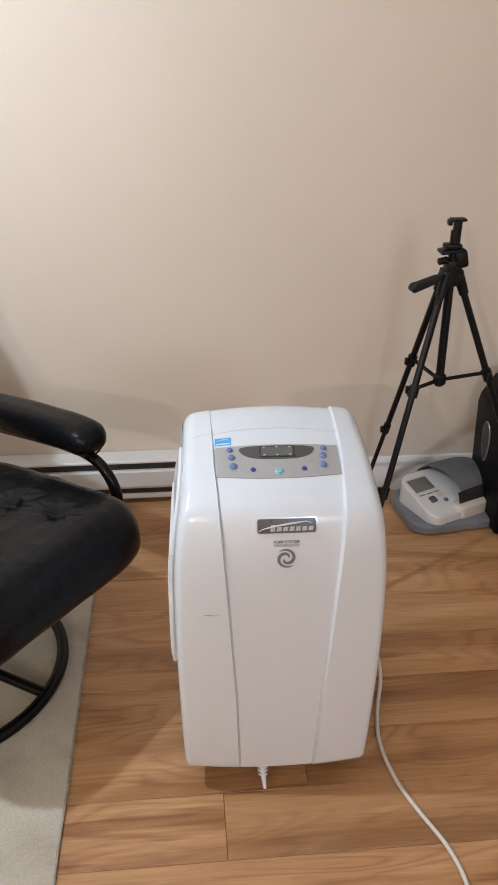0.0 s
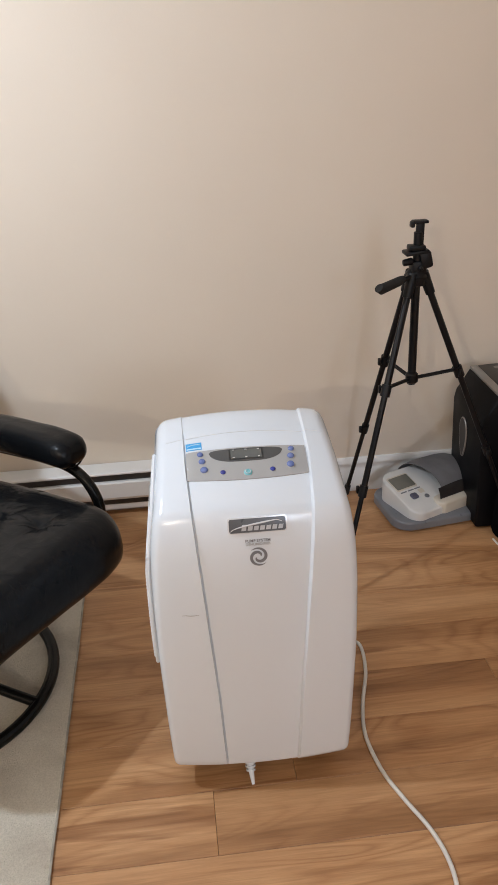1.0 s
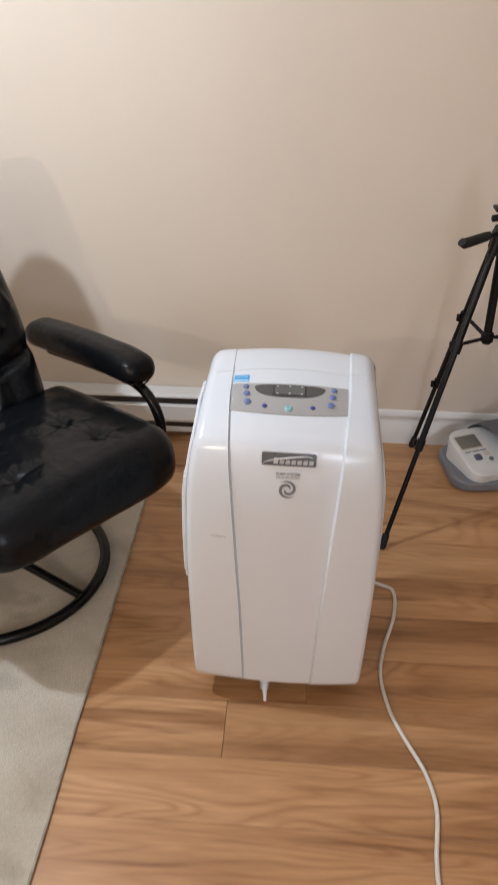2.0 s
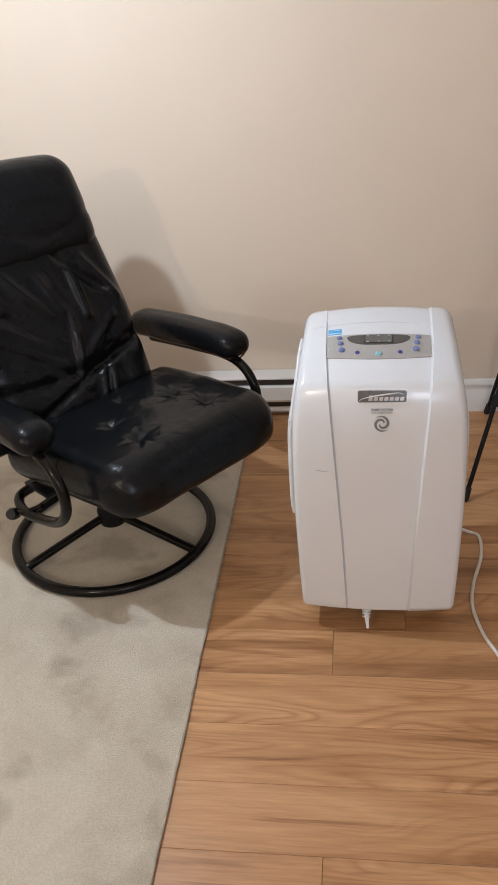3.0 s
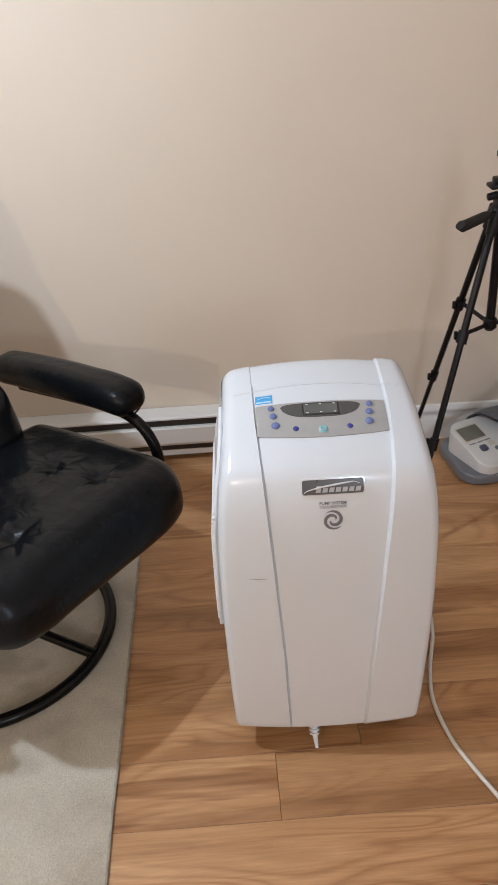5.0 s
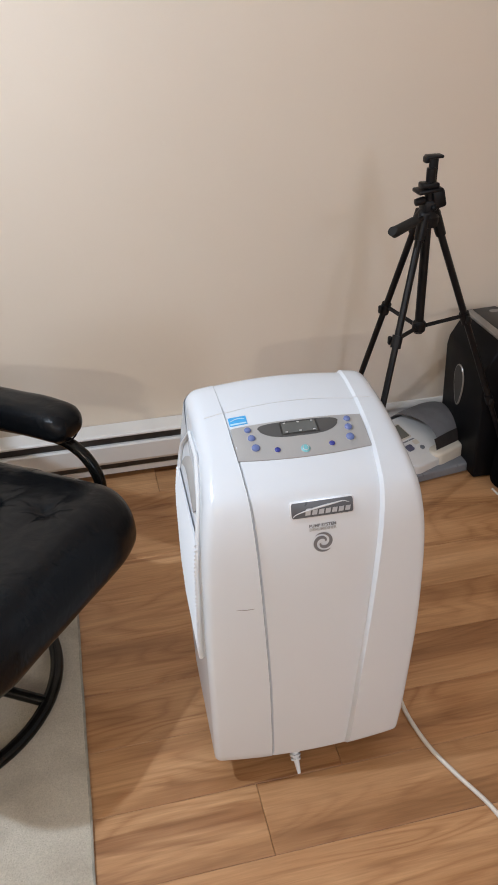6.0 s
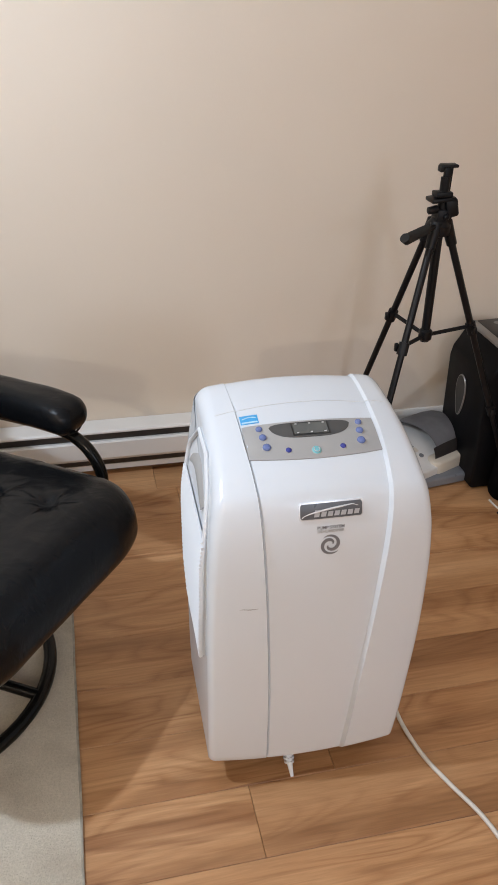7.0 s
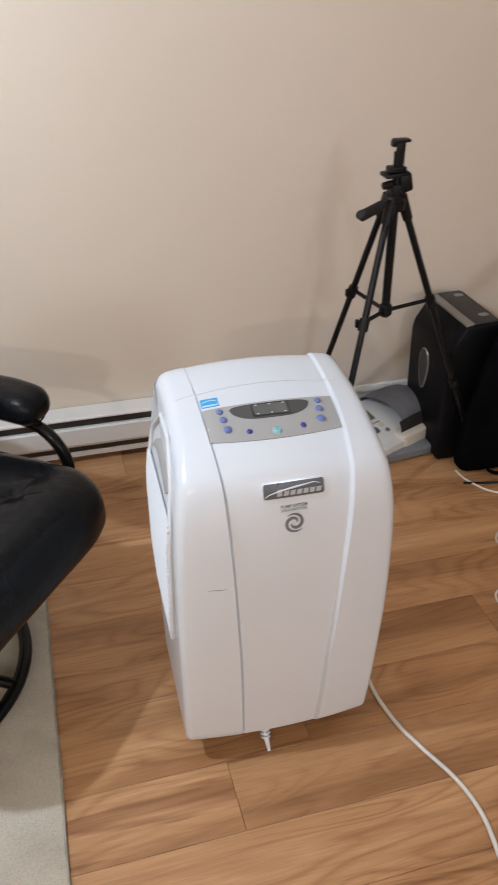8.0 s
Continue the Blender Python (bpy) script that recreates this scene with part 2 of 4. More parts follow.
def cushion(half, r, n=26, shape=None):
    """A soft rounded block; shape moves each point."""
    bm, hv = bmesh.new(), Vector(half)
    lin = [-1 + 2 * i / n for i in range(n + 1)]
    for axis in range(3):
        for sign in (-1, 1):
            rows = []
            for u in lin:
                row = []
                for v in lin:
                    c = [u, v]
                    c.insert(axis, sign)
                    p = Vector([a * b for a, b in zip(c, hv)])
                    q = Vector([min(max(p[k], -hv[k] + r), hv[k] - r) for k in range(3)])
                    d = p - q
                    p = q + d.normalized() * r
                    row.append(bm.verts.new(p))
                rows.append(row)
            for a, b in zip(rows, rows[1:]):
                for k in range(n):
                    f = (a[k], a[k + 1], b[k + 1], b[k])
                    bm.faces.new(f if sign > 0 else f[::-1])
    bmesh.ops.remove_doubles(bm, verts=bm.verts, dist=1e-5)
    if shape:
        for v in bm.verts:
            v.co = shape(v.co.copy())
    return bm


def slab(outline, z0, z1, bevel=0.0, at=None):
    """A plate with the given outline in x, y."""
    bm = bmesh.new()
    f = bm.faces.new([bm.verts.new((x, y, z0)) for x, y in outline])
    top = [g for g in bmesh.ops.extrude_face_region(bm, geom=[f])["geom"] if isinstance(g, bmesh.types.BMVert)]
    bmesh.ops.translate(bm, vec=(0, 0, z1 - z0), verts=top)
    if bevel:
        edges = [e for e in bm.edges if e.verts[0] in top and e.verts[1] in top]
        bmesh.ops.bevel(bm, geom=edges, offset=bevel, segments=3, profile=0.5, affect="EDGES")
    if at:
        bmesh.ops.transform(bm, matrix=at, verts=bm.verts)
    return bm


def rounded(w, h, r, n=6):
    """The outline of a rounded rectangle."""
    out = []
    for cx, cy, a0 in ((w / 2 - r, h / 2 - r, 0), (-w / 2 + r, h / 2 - r, 90), (-w / 2 + r, -h / 2 + r, 180), (w / 2 - r, -h / 2 + r, 270)):
        out += [(cx + r * math.cos(radians(a0 + 90 * k / n)), cy + r * math.sin(radians(a0 + 90 * k / n))) for k in range(n + 1)]
    return out


# ---------------------------------------------------------------- the room
X0, X1, Y0, Y1, H = -3.2, 3.0, -5.6, 1.125, 2.42


def structure(name, bm, material, label, smooth=False):
    return tagged(part(name, bm, material, None, smooth=smooth), label, kind="structure")


structure("wall_north", boxed((X1 - X0 + 0.24, 0.12, H), ((X0 + X1) / 2, Y1 + 0.06, H / 2)), WALL, "plain beige painted wall behind the chair")
structure("wall_south", boxed((X1 - X0 + 0.24, 0.12, H), ((X0 + X1) / 2, Y0 - 0.06, H / 2)), WALL, "plain beige painted wall")
structure("wall_west", boxed((0.12, Y1 - Y0, H), (X0 - 0.06, (Y0 + Y1) / 2, H / 2)), WALL, "plain beige painted wall")
structure("wall_east", boxed((0.12, Y1 - Y0, H), (X1 + 0.06, (Y0 + Y1) / 2, H / 2)), WALL, "plain beige painted wall")
structure("ceiling", boxed((X1 - X0 + 0.24, Y1 - Y0 + 0.24, 0.1), ((X0 + X1) / 2, (Y0 + Y1) / 2, H + 0.05)), CEILING, "plain white painted ceiling")
floor = structure("floor", boxed((X1 - X0, Y1 - Y0, 0.05), ((X0 + X1) / 2, (Y0 + Y1) / 2, -0.035)), HEATER_DARK, "warm brown oak laminate plank floor with fine joints")


def baseboard():
    """A moulded skirting with a thin cap line."""
    sec = [(0, 0), (-0.013, 0), (-0.013, 0.073), (-0.0105, 0.077), (-0.0105, 0.092), (-0.0125, 0.095), (-0.0125, 0.101), (-0.006, 0.113), (0, 0.115)]
    bm = bmesh.new()
    rings = [[bm.verts.new((x, Y1 + y, z)) for y, z in sec] for x in (0.265, X1)]
    for k in range(len(sec) - 1):
        bm.faces.new((rings[0][k], rings[0][k + 1], rings[1][k + 1], rings[1][k]))
    bm.faces.new(rings[0])
    bm.faces.new(rings[1][::-1])
    return structure("baseboard", bm, TRIM, "white moulded wooden baseboard along the wall", True)


baseboard()


def baseboard_heater():
    """A long electric convector: back plate, hood, front cover and dark outlets."""
    x0, x1 = X0 + 0.02, 0.255
    ob = thing("baseboard_heater", pose(0, Y1, 0), "long white enamelled electric baseboard heater on the wall", "heater")

    def strip(name, sec, mat, a=x0, b=x1, label=""):
        bm = bmesh.new()
        r = [[bm.verts.new((x, y, 1.045 * z)) for y, z in sec] for x in (a, b)]
        n = len(sec)
        for k in range(n):
            bm.faces.new((r[0][k], r[0][(k + 1) % n], r[1][(k + 1) % n], r[1][k]))
        bm.faces.new(r[0][::-1])
        bm.faces.new(r[1])
        return part(name, bm, mat, ob, label, smooth=False)

    strip("back_plate", [(-0.002, 0.012), (-0.008, 0.012), (-0.008, 0.15), (-0.002, 0.15)], HEATER)
    strip("lower_lip", [(-0.009, 0.022), (-0.040, 0.026), (-0.042, 0.043), (-0.038, 0.044), (-0.037, 0.031), (-0.009, 0.030)], HEATER)
    strip("hood", [(-0.002, 0.160), (-0.057, 0.158), (-0.0615, 0.154), (-0.0615, 0.150), (-0.0595, 0.150), (-0.055, 0.155), (-0.002, 0.157)], HEATER)
    strip("front_cover", [(-0.058, 0.126), (-0.063, 0.122), (-0.064, 0.077), (-0.060, 0.069), (-0.054, 0.067), (-0.060, 0.078), (-0.059, 0.121), (-0.050, 0.126)], HEATER)
    # one solid dark block gives the slots the colour of their inner shade
    strip("outlet_lining", [(-0.010, 0.04), (-0.040, 0.04), (-0.048, 0.09), (-0.046, 0.152), (-0.010, 0.152)], HEATER_DARK, x0 + 0.01, x1 - 0.01, "dark lining behind the outlet, coloured for the shade inside")
    for a in (x0, x1 - 0.004):
        strip("end_cap", [(-0.002, 0.010), (-0.058, 0.010), (-0.066, 0.03), (-0.066, 0.12), (-0.060, 0.150), (-0.002, 0.158)], HEATER, a, a + 0.004)
    return ob


baseboard_heater()


def rug():
    x0, x1, y0, y1, h = -2.1, -0.281, -2.3, 0.86, 0.011
    ob = thing("rug", pose(0, 0, 0), "pale grey-beige short pile area rug with faded blotches", "rug")

    def top(u, v):
        e = min(u, 1 - u, (v) * 1.6, (1 - v) * 1.6)
        x, y = x0 + (x1 - x0) * u, y0 + (y1 - y0) * v
        w = 0.0025 * noise.noise((x * 3, y * 7, 0)) if u in (0, 1) or v in (0, 1) else 0
        return (x + w, y + w, h - (0.004 if e < 0.003 else 0) + 0.0008 * noise.noise((x * 40, y * 40, 1)))

    us = [0, 0.002, *[i / 60 for i in range(1, 60)], 0.998, 1]
    bm = grid(top, us, us)
    edge = [e for e in bm.edges if len(e.link_faces) == 1]
    low = [g for g in bmesh.ops.extrude_edge_only(bm, edges=edge)["geom"] if isinstance(g, bmesh.types.BMVert)]
    for v in low:
        v.co.z = 0.0008
    part("rug_surface", bm, RUG, ob)
    binding = plain("rug_binding", (0.42, 0.385, 0.32), 0.9, vary=0.15, scale=200, relief=0.5)
    line = [Vector((x1 + 0.0018 + 0.0025 * noise.noise((x1 * 3, y * 7, 0)), y, 0.0055)) for y in [y0 + (y1 - y0) * i / 120 for i in range(121)]]
    part("edge_binding", tube(bmesh.new(), line, 0.0026, 8), binding, ob, "thin stitched edge binding")
    return ob


rug()


# ---------------------------------------------------------------- dehumidifier
def dehumidifier():
    ob = thing("dehumidifier", pose(0.110, 0, 0, 0, 0, -1.5), "white plastic portable dehumidifier with grey control panel on the floor", "dehumidifier")
    raw = smooth_line([(0, 0.061, 0.066), (0, 0.056, 0.074), (0, 0.047, 0.18), (0, 0.041, 0.36), (0, 0.046, 0.52), (0, 0.064, 0.602), (0, 0.095, 0.633),
                       (0, 0.14, 0.655), (0, 0.19, 0.670), (0, 0.245, 0.679), (0, 0.304, 0.681), (0, 0.332, 0.669), (0, 0.344, 0.642), (0, 0.347, 0.5), (0, 0.345, 0.2), (0, 0.341, 0.066)], 14)
    prof = [(p.y, p.z) for p in raw]
    dist = [0.0]
    for a, b in zip(prof, prof[1:]):
        dist.append(dist[-1] + math.hypot(b[0] - a[0], b[1] - a[1]))

    def at(d):
        """Place and outward normal of the middle line, d metres along it."""
        y, z = float(np.interp(d, dist, [p[0] for p in prof])), float(np.interp(d, dist, [p[1] for p in prof]))
        e = 0.004
        dy = float(np.interp(d + e, dist, [p[0] for p in prof]) - np.interp(d - e, dist, [p[0] for p in prof]))
        dz = float(np.interp(d + e, dist, [p[1] for p in prof]) - np.interp(d - e, dist, [p[1] for p in prof]))
        n = math.hypot(dy, dz) or 1
        ny, nz = -dz / n, dy / n
        if d < 0.05:
            ny, nz = -1.0, 0.0
        return y, z, ny, nz

    def half(z):
        near = [z + 0.01 * k for k in range(-5, 6)]
        return float(np.mean(np.interp(near, [0.05, 0.12, 0.35, 0.52, 0.60, 0.64, 0.69], [0.165, 0.168, 0.172, 0.170, 0.163, 0.157, 0.151])))

    def crease(d):
        return float(np.interp(d, [0, 0.2, 0.4, 0.56, 0.66, 0.8, 1.6], [0.066, 0.073, 0.085, 0.096, 0.102, 0.105, 0.105]))

    def round_at(d):
        return float(np.interp(d, [0, 0.35, 0.50, 0.62, 0.75], [0.011, 0.012, 0.015, 0.020, 0.022]))

    def skin(x, d, off=0.0):
        y, z, ny, nz = at(d)
        hw, R = half(z), round_at(d)
        u = min(1.0, abs(x) / hw)
        over = min(1.0, max(0.0, (abs(x) - (hw - R)) / R))
        fade = min(1.0, d / 0.02)
        c = crease(d)
        step = (0.0098 if x > 0 else 0.0032) * min(1.0, max(0.0, (x - c) / 0.0040 if x > 0 else (-x - c) / 0.0012))
        if x < 0 and d < 0.75:
            step -= 0.0034 * max(0.0, 1 - abs(-x - c + 0.001) / 0.0022)
        step *= float(np.interp(d, [0.5, 0.62, 0.74, 0.90, 1.05], [1.0, 0.8, 0.5, 0.35, 0.0]))
        drop = 0.013 * u * u + R * (1 - math.sqrt(max(0, 1 - over * over)))
        k = off + step * fade - drop
        return Vector((x, y + ny * k, z + nz * k))

    ds = list(dist)
    bm, rows = bmesh.new(), []
    for d in ds:
        hw, c, R = half(at(d)[1]), crease(d), round_at(d)
        xs = [(hw - R) + R * math.sin(radians(a)) for a in (90, 75, 60, 45, 30, 15, 0)]
        xs += [c + (hw - R - c) * k / 4 for k in (3, 2, 1)] + [c * k / 6 for k in (5, 4, 3, 2, 1)]
        full = sorted([-x for x in xs] + [0.0] + xs + [c, c + 0.0020, c + 0.0040, c + 0.0055, -c - 0.0045, -c - 0.0012, -c - 0.0002, -c + 0.001, -c + 0.0032])
        rows.append([bm.verts.new(skin(x, d)) for x in full])
    for a, b in zip(rows, rows[1:]):
        for k in range(len(a) - 1):
            bm.faces.new((a[k], a[k + 1], b[k + 1], b[k]))
    n = len(rows)
    for col in (0, -1):
        for i in range(n // 2):
            a, b, c2, e = rows[i][col], rows[i + 1][col], rows[n - 2 - i][col], rows[n - 1 - i][col]
            fs = [v for k, v in enumerate((a, b, c2, e)) if v not in (a, b, c2, e)[:k]]
            if len(fs) > 2:
                bm.faces.new(fs)
    bm.faces.new([*rows[0], *rows[-1][::-1]])
    part("housing", bm, WHITE, ob, "glossy white plastic housing with curved front", angle=0.45)

    def patch(name, x0, x1, dlo, dhi, mat, parent, off=0.0016, nx=16, nd=8, label=""):
        """A thin plate that follows the housing; dlo and dhi give its lower and upper edge at x."""
        bm = grid(lambda u, v: skin(x0 + (x1 - x0) * u, dlo(u) + (dhi(u) - dlo(u)) * v, off), [i / nx for i in range(nx + 1)], [j / nd for j in range(nd + 1)])
        edge = [e for e in bm.edges if len(e.link_faces) == 1]
        low = [g for g in bmesh.ops.extrude_edge_only(bm, edges=edge)["geom"] if isinstance(g, bmesh.types.BMVert)]
        _, _, ny, nz = at((dlo(0.5) + dhi(0.5)) / 2)
        bmesh.ops.translate(bm, vec=(0, -ny * (off + 0.001), -nz * (off + 0.001)), verts=low)
        return part(name, bm, mat, parent, label, angle=0.6)

    def at_y(y):
        return float(np.interp(y, [p[0] for p in prof[14:11 * 14]], dist[14:11 * 14]))

    def at_z(z):
        return float(np.interp(z, [p[1] for p in prof[14:8 * 14]], dist[14:8 * 14]))

    def frame_at(x, d, off):
        """Axes on the skin: x across, y up the face, z outward."""
        p = skin(x, d, off)
        _, _, ny, nz = at(d)
        r, out = Vector((1, 0, 0)), Vector((0, ny, nz))
        up = out.cross(r)
        return Matrix(((r.x, up.x, out.x, p.x), (r.y, up.y, out.y, p.y), (r.z, up.z, out.z, p.z), (0, 0, 0, 1)))

    # control panel
    p_hi, p_lo = at_y(0.187), at_y(0.127)
    panel = patch("control_panel", -0.1005, 0.1005, lambda u: p_lo - 0.009 * (1 - (2 * u - 1) ** 2), lambda u: p_hi, GREY_PANEL, ob, label="matt grey control panel with curved lower edge", nx=24)
    win = patch("display_window", -0.062, 0.062, lambda u: p_hi - 0.010 - 0.024 * max(0.0, 1 - abs(2 * u - 1) ** 3.2) ** 0.6, lambda u: p_hi - 0.010 + 0.0065 * max(0.0, 1 - abs(2 * u - 1) ** 6) ** 0.5, GREY_DARK, panel, 0.0022, 40, 4, "dark smoked display window")
    patch("lcd_frame", -0.0285, 0.0285, lambda u: p_hi - 0.0302, lambda u: p_hi - 0.0052, plain("lcd_frame_black", (0.022, 0.022, 0.022), 0.3), win, 0.0026, 6, 3)
    patch("lcd", -0.026, 0.026, lambda u: p_hi - 0.028, lambda u: p_hi - 0.007, LCD, win, 0.0030, 6, 3)
    for x in (-0.021, 0.0, 0.021):
        for k in (0.0085, 0.0262):
            m = frame_at(x, p_hi - k, 0.0036)
            part("lcd_mark", boxed((0.0035, 0.0016, 0.0008), (0, 0, 0), 0, m), LCD_MARK, win)

    def button(name, x, d, r, h, mat, label):
        m = frame_at(x, d, 0.0014)
        part("button_collar", turned([(r * 1.10, 0), (r * 1.10, 0.0005), (r * 1.02, 0.0008)], m, 20), GREY_PANEL, panel)
        return part(name, turned([(r, 0), (r * 0.98, h * 0.5), (r * 0.82, h * 0.85), (r * 0.4, h * 1.05), (0.0004, h * 1.1)], m, 20), mat, panel, label)

    for k, d in enumerate((0.010, 0.027, 0.046)):
        w = 0.0052 + 0.0006 * k
        for s in (-1, 1):
            button("button", s * (0.0765 - 0.0025 * k), p_hi - d, w, 0.004, BLUE_BUTTON, "round periwinkle blue push button")
    for s in (-1, 1):
        button("small_button", s * 0.041, p_hi - 0.055, 0.0045, 0.0025, BLUE_DEEP, "small deep blue button")
    button("power_button", 0, p_hi - 0.059, 0.007, 0.0022, TEAL, "pale teal power button")
    m = frame_at(0, p_hi - 0.059, 0.0044)
    line = [m @ Vector((0.0042 * math.cos(radians(130 + 17.5 * i)), 0.0042 * math.sin(radians(130 + 17.5 * i)), 0)) for i in range(17)]
    part("power_mark", tube(bmesh.new(), line, 0.0005, 5), LCD_MARK, panel)
    # top seam and sticker
    seam = [skin(-0.135 + 0.27 * i / 30, at_y(0.222 + 0.010 * (1 - (i / 15 - 1) ** 2)), 0.0002) for i in range(31)]
    part("top_seam", tube(bmesh.new(), seam, 0.0006, 5), plain("seam_grey", (0.60, 0.61, 0.62), 0.6), ob)
    sticker = patch("sticker", -0.100, -0.073, lambda u: at_y(0.190) + 0.003, lambda u: at_y(0.190) + 0.022, STICKER, ob, 0.0006, 4, 4, "small square blue printed sticker")
    patch("sticker_print", -0.0985, -0.0745, lambda u: at_y(0.190) + 0.0045, lambda u: at_y(0.190) + 0.0075, STICKER_LIGHT, sticker, 0.0012, 4, 1)
    swoop = [skin(-0.097 + 0.021 * i / 10, at_y(0.190) + 0.012 + 0.005 * math.sin(0.3 + 2.2 * i / 10), 0.0009) for i in range(11)]
    part("sticker_curve", tube(bmesh.new(), swoop, 0.0008, 5), STICKER_LIGHT, sticker)
    # badge, wording and spiral mark
    b_hi, b_lo = at_z(0.607), at_z(0.583)
    def rim(u, w, rad):
        """How far a rounded end draws in at u."""
        e = min(u, 1 - u) * w
        return rad - math.sqrt(max(0.0, rad * rad - max(0.0, rad - e) ** 2))

    badge = patch("badge", -0.041, 0.054, lambda u: b_lo + rim(u, 0.095, 0.004), lambda u: b_hi - rim(u, 0.095, 0.004), CHROME, ob, 0.0018, 60, 3, "chrome-edged dark grey badge")
    patch("badge_face", -0.0390, 0.0520, lambda u: b_lo + 0.0018 + rim(u, 0.091, 0.003), lambda u: b_hi - 0.0018 - rim(u, 0.091, 0.003), PLATE, badge, 0.0026, 60, 3)
    arc = [skin(-0.037 + 0.083 * u, b_lo + 0.0045 + 0.0160 * u**0.55 - 0.004 * max(0.0, u - 0.9) * 10, 0.0030) for u in [i / 24 for i in range(25)]]
    part("badge_swoosh", tube(bmesh.new(), arc, [0.0004 + 0.0011 * math.sin(math.pi * i / 24) for i in range(25)], 6), CHROME, badge)
    for k in range(7):
        x, tall = -0.0195 + 0.0098 * k, 0.0098 if k == 0 else 0.0070
        bm = grid(lambda u, v: skin(x + 0.0074 * u + 0.0016 * v, b_lo + 0.0050 + tall * v, 0.0031), [0, 0.5, 1], [0, 0.5, 1])
        bmesh.ops.solidify(bm, geom=bm.faces[:], thickness=0.0006)
        part("badge_bar", bm, CHROME, badge)

    def words(text, d, width, mat):
        cu = bpy.data.curves.new("wording", "FONT")
        cu.body, cu.size, cu.align_x, cu.extrude = text, 1.0, "CENTER", 0.02
        cu.offset = 0.02
        tmp = new("wording", cu)
        bpy.context.view_layer.update()
        s = width / tmp.dimensions.x
        me = bpy.data.meshes.new_from_object(tmp.evaluated_get(bpy.context.evaluated_depsgraph_get()))
        bpy.data.objects.remove(tmp)
        me.materials.clear()
        me.materials.append(mat)
        w = new("wording", me)
        w.parent = ob
        w.matrix_local = frame_at(0.006, d, 0.0008) @ Matrix.Scale(s, 4)
        return w

    words("PUMP SYSTEM", at_z(0.5685), 0.040, INK)
    words("DEHUMIDIFIER", at_z(0.5628), 0.040, GREY_PANEL)
    dm = frame_at(0.006, at_z(0.543), 0.0006)
    for turn in (0, 180):
        bmS, rows2 = bmesh.new(), []
        for i in range(25):
            a = radians(turn + 15 + 300 * i / 24)
            r = 0.0038 + 0.0125 * (i / 24) ** 0.8
            w = 0.0052 * math.sin(math.pi * min(1, (i + 1.5) / 25)) ** 0.6
            rows2.append([bmS.verts.new(dm @ Vector(((r + s * w / 2) * math.cos(a), (r + s * w / 2) * math.sin(a), h))) for s, h in ((-1, 0), (-1, 0.0006), (1, 0.0006), (1, 0))])
        for a, b in zip(rows2, rows2[1:]):
            for k in range(3):
                bmS.faces.new((a[k], a[k + 1], b[k + 1], b[k]))
        part("spiral_mark", bmS, INK, ob)
    scratch = [skin(-0.125 + 0.028 * i / 8, at_z(0.438) + 0.0004 * math.sin(i), 0.0001) for i in range(9)]
    part("scuff", tube(bmesh.new(), scratch, [0.0002 + 0.0005 * math.sin(math.pi * i / 8) for i in range(9)], 5), SCUFF, ob)

    # louvred side covers
    for s in (-1, 1):
        def edge(z):
            """Front and back edge of the side cover at a height."""
            return ((0.0 if s < 0 else 0.03) + float(np.interp(z, [0.305, 0.42, 0.53, 0.59, 0.64], [0.090, 0.080, 0.084, 0.11, 0.165])),
                    float(np.interp(z, [0.305, 0.36, 0.46, 0.585, 0.64], [0.215, 0.275, 0.300, 0.292, 0.235])))

        def out(z):
            return half(z) + 0.0005 + (0.006 if s < 0 else 0.004) * min(1, max(0, (0.61 - z) / 0.11))

        zs = [0.305 + (0.335 if s < 0 else 0.25) * i / 20 for i in range(21)]
        bm = grid(lambda u, z: (s * (out(z) - 0.004), edge(z)[0] + (edge(z)[1] - edge(z)[0]) * u, z), [0, 0.5, 1], zs)
        rim = [e for e in bm.edges if len(e.link_faces) == 1]
        low = [g for g in bmesh.ops.extrude_edge_only(bm, edges=rim)["geom"] if isinstance(g, bmesh.types.BMVert)]
        for v in low:
            v.co.x = s * (half(v.co.z) - 0.028)
        cover = part("side_cover", bm, WHITE_SIDE, ob, "white louvred side cover", angle=0.6)
        loop = [Vector((s * (out(z) - 0.001), edge(z)[0], z)) for z in zs] + [Vector((s * (out(z) - 0.001), edge(z)[1], z)) for z in zs[::-1]]
        part("cover_rim", tube(bmesh.new(), loop, 0.0036, 8, closed=True), WHITE_SIDE, cover)
        z = 0.322
        while z < (0.545 if s < 0 else 0.53):
            a, b = edge(z)
            p, q = Vector((s * (out(z) + 0.0012), a - 0.0025, z)), Vector((s * (out(z) + 0.0012), b + 0.001, z))
            part("slat", tube(bmesh.new(), [p, q], 0.0030, 6), WHITE_SIDE, cover)
            z += 0.0072
        if s > 0:
            continue
        grip = bmesh.new()
        a, b = edge(0.585)
        tube(grip, smooth_line([(s * (out(0.6) - 0.0008), 0.135, 0.565), (s * (out(0.6) - 0.001), 0.20, 0.60), (s * (out(0.6) - 0.001), 0.265, 0.575)], 8), 0.011, 10, squash=0.25)
        part("grip_recess", grip, GREY_PANEL, cover, "grey hand grip recess")
    # base block, dark in place of the shade under the housing, castors, spout
    part("base_block", boxed((0.296, 0.230, 0.030), (0, 0.214, 0.057), 0.008), BLACK_PLASTIC, ob, "dark block under the housing standing in for the shade there")
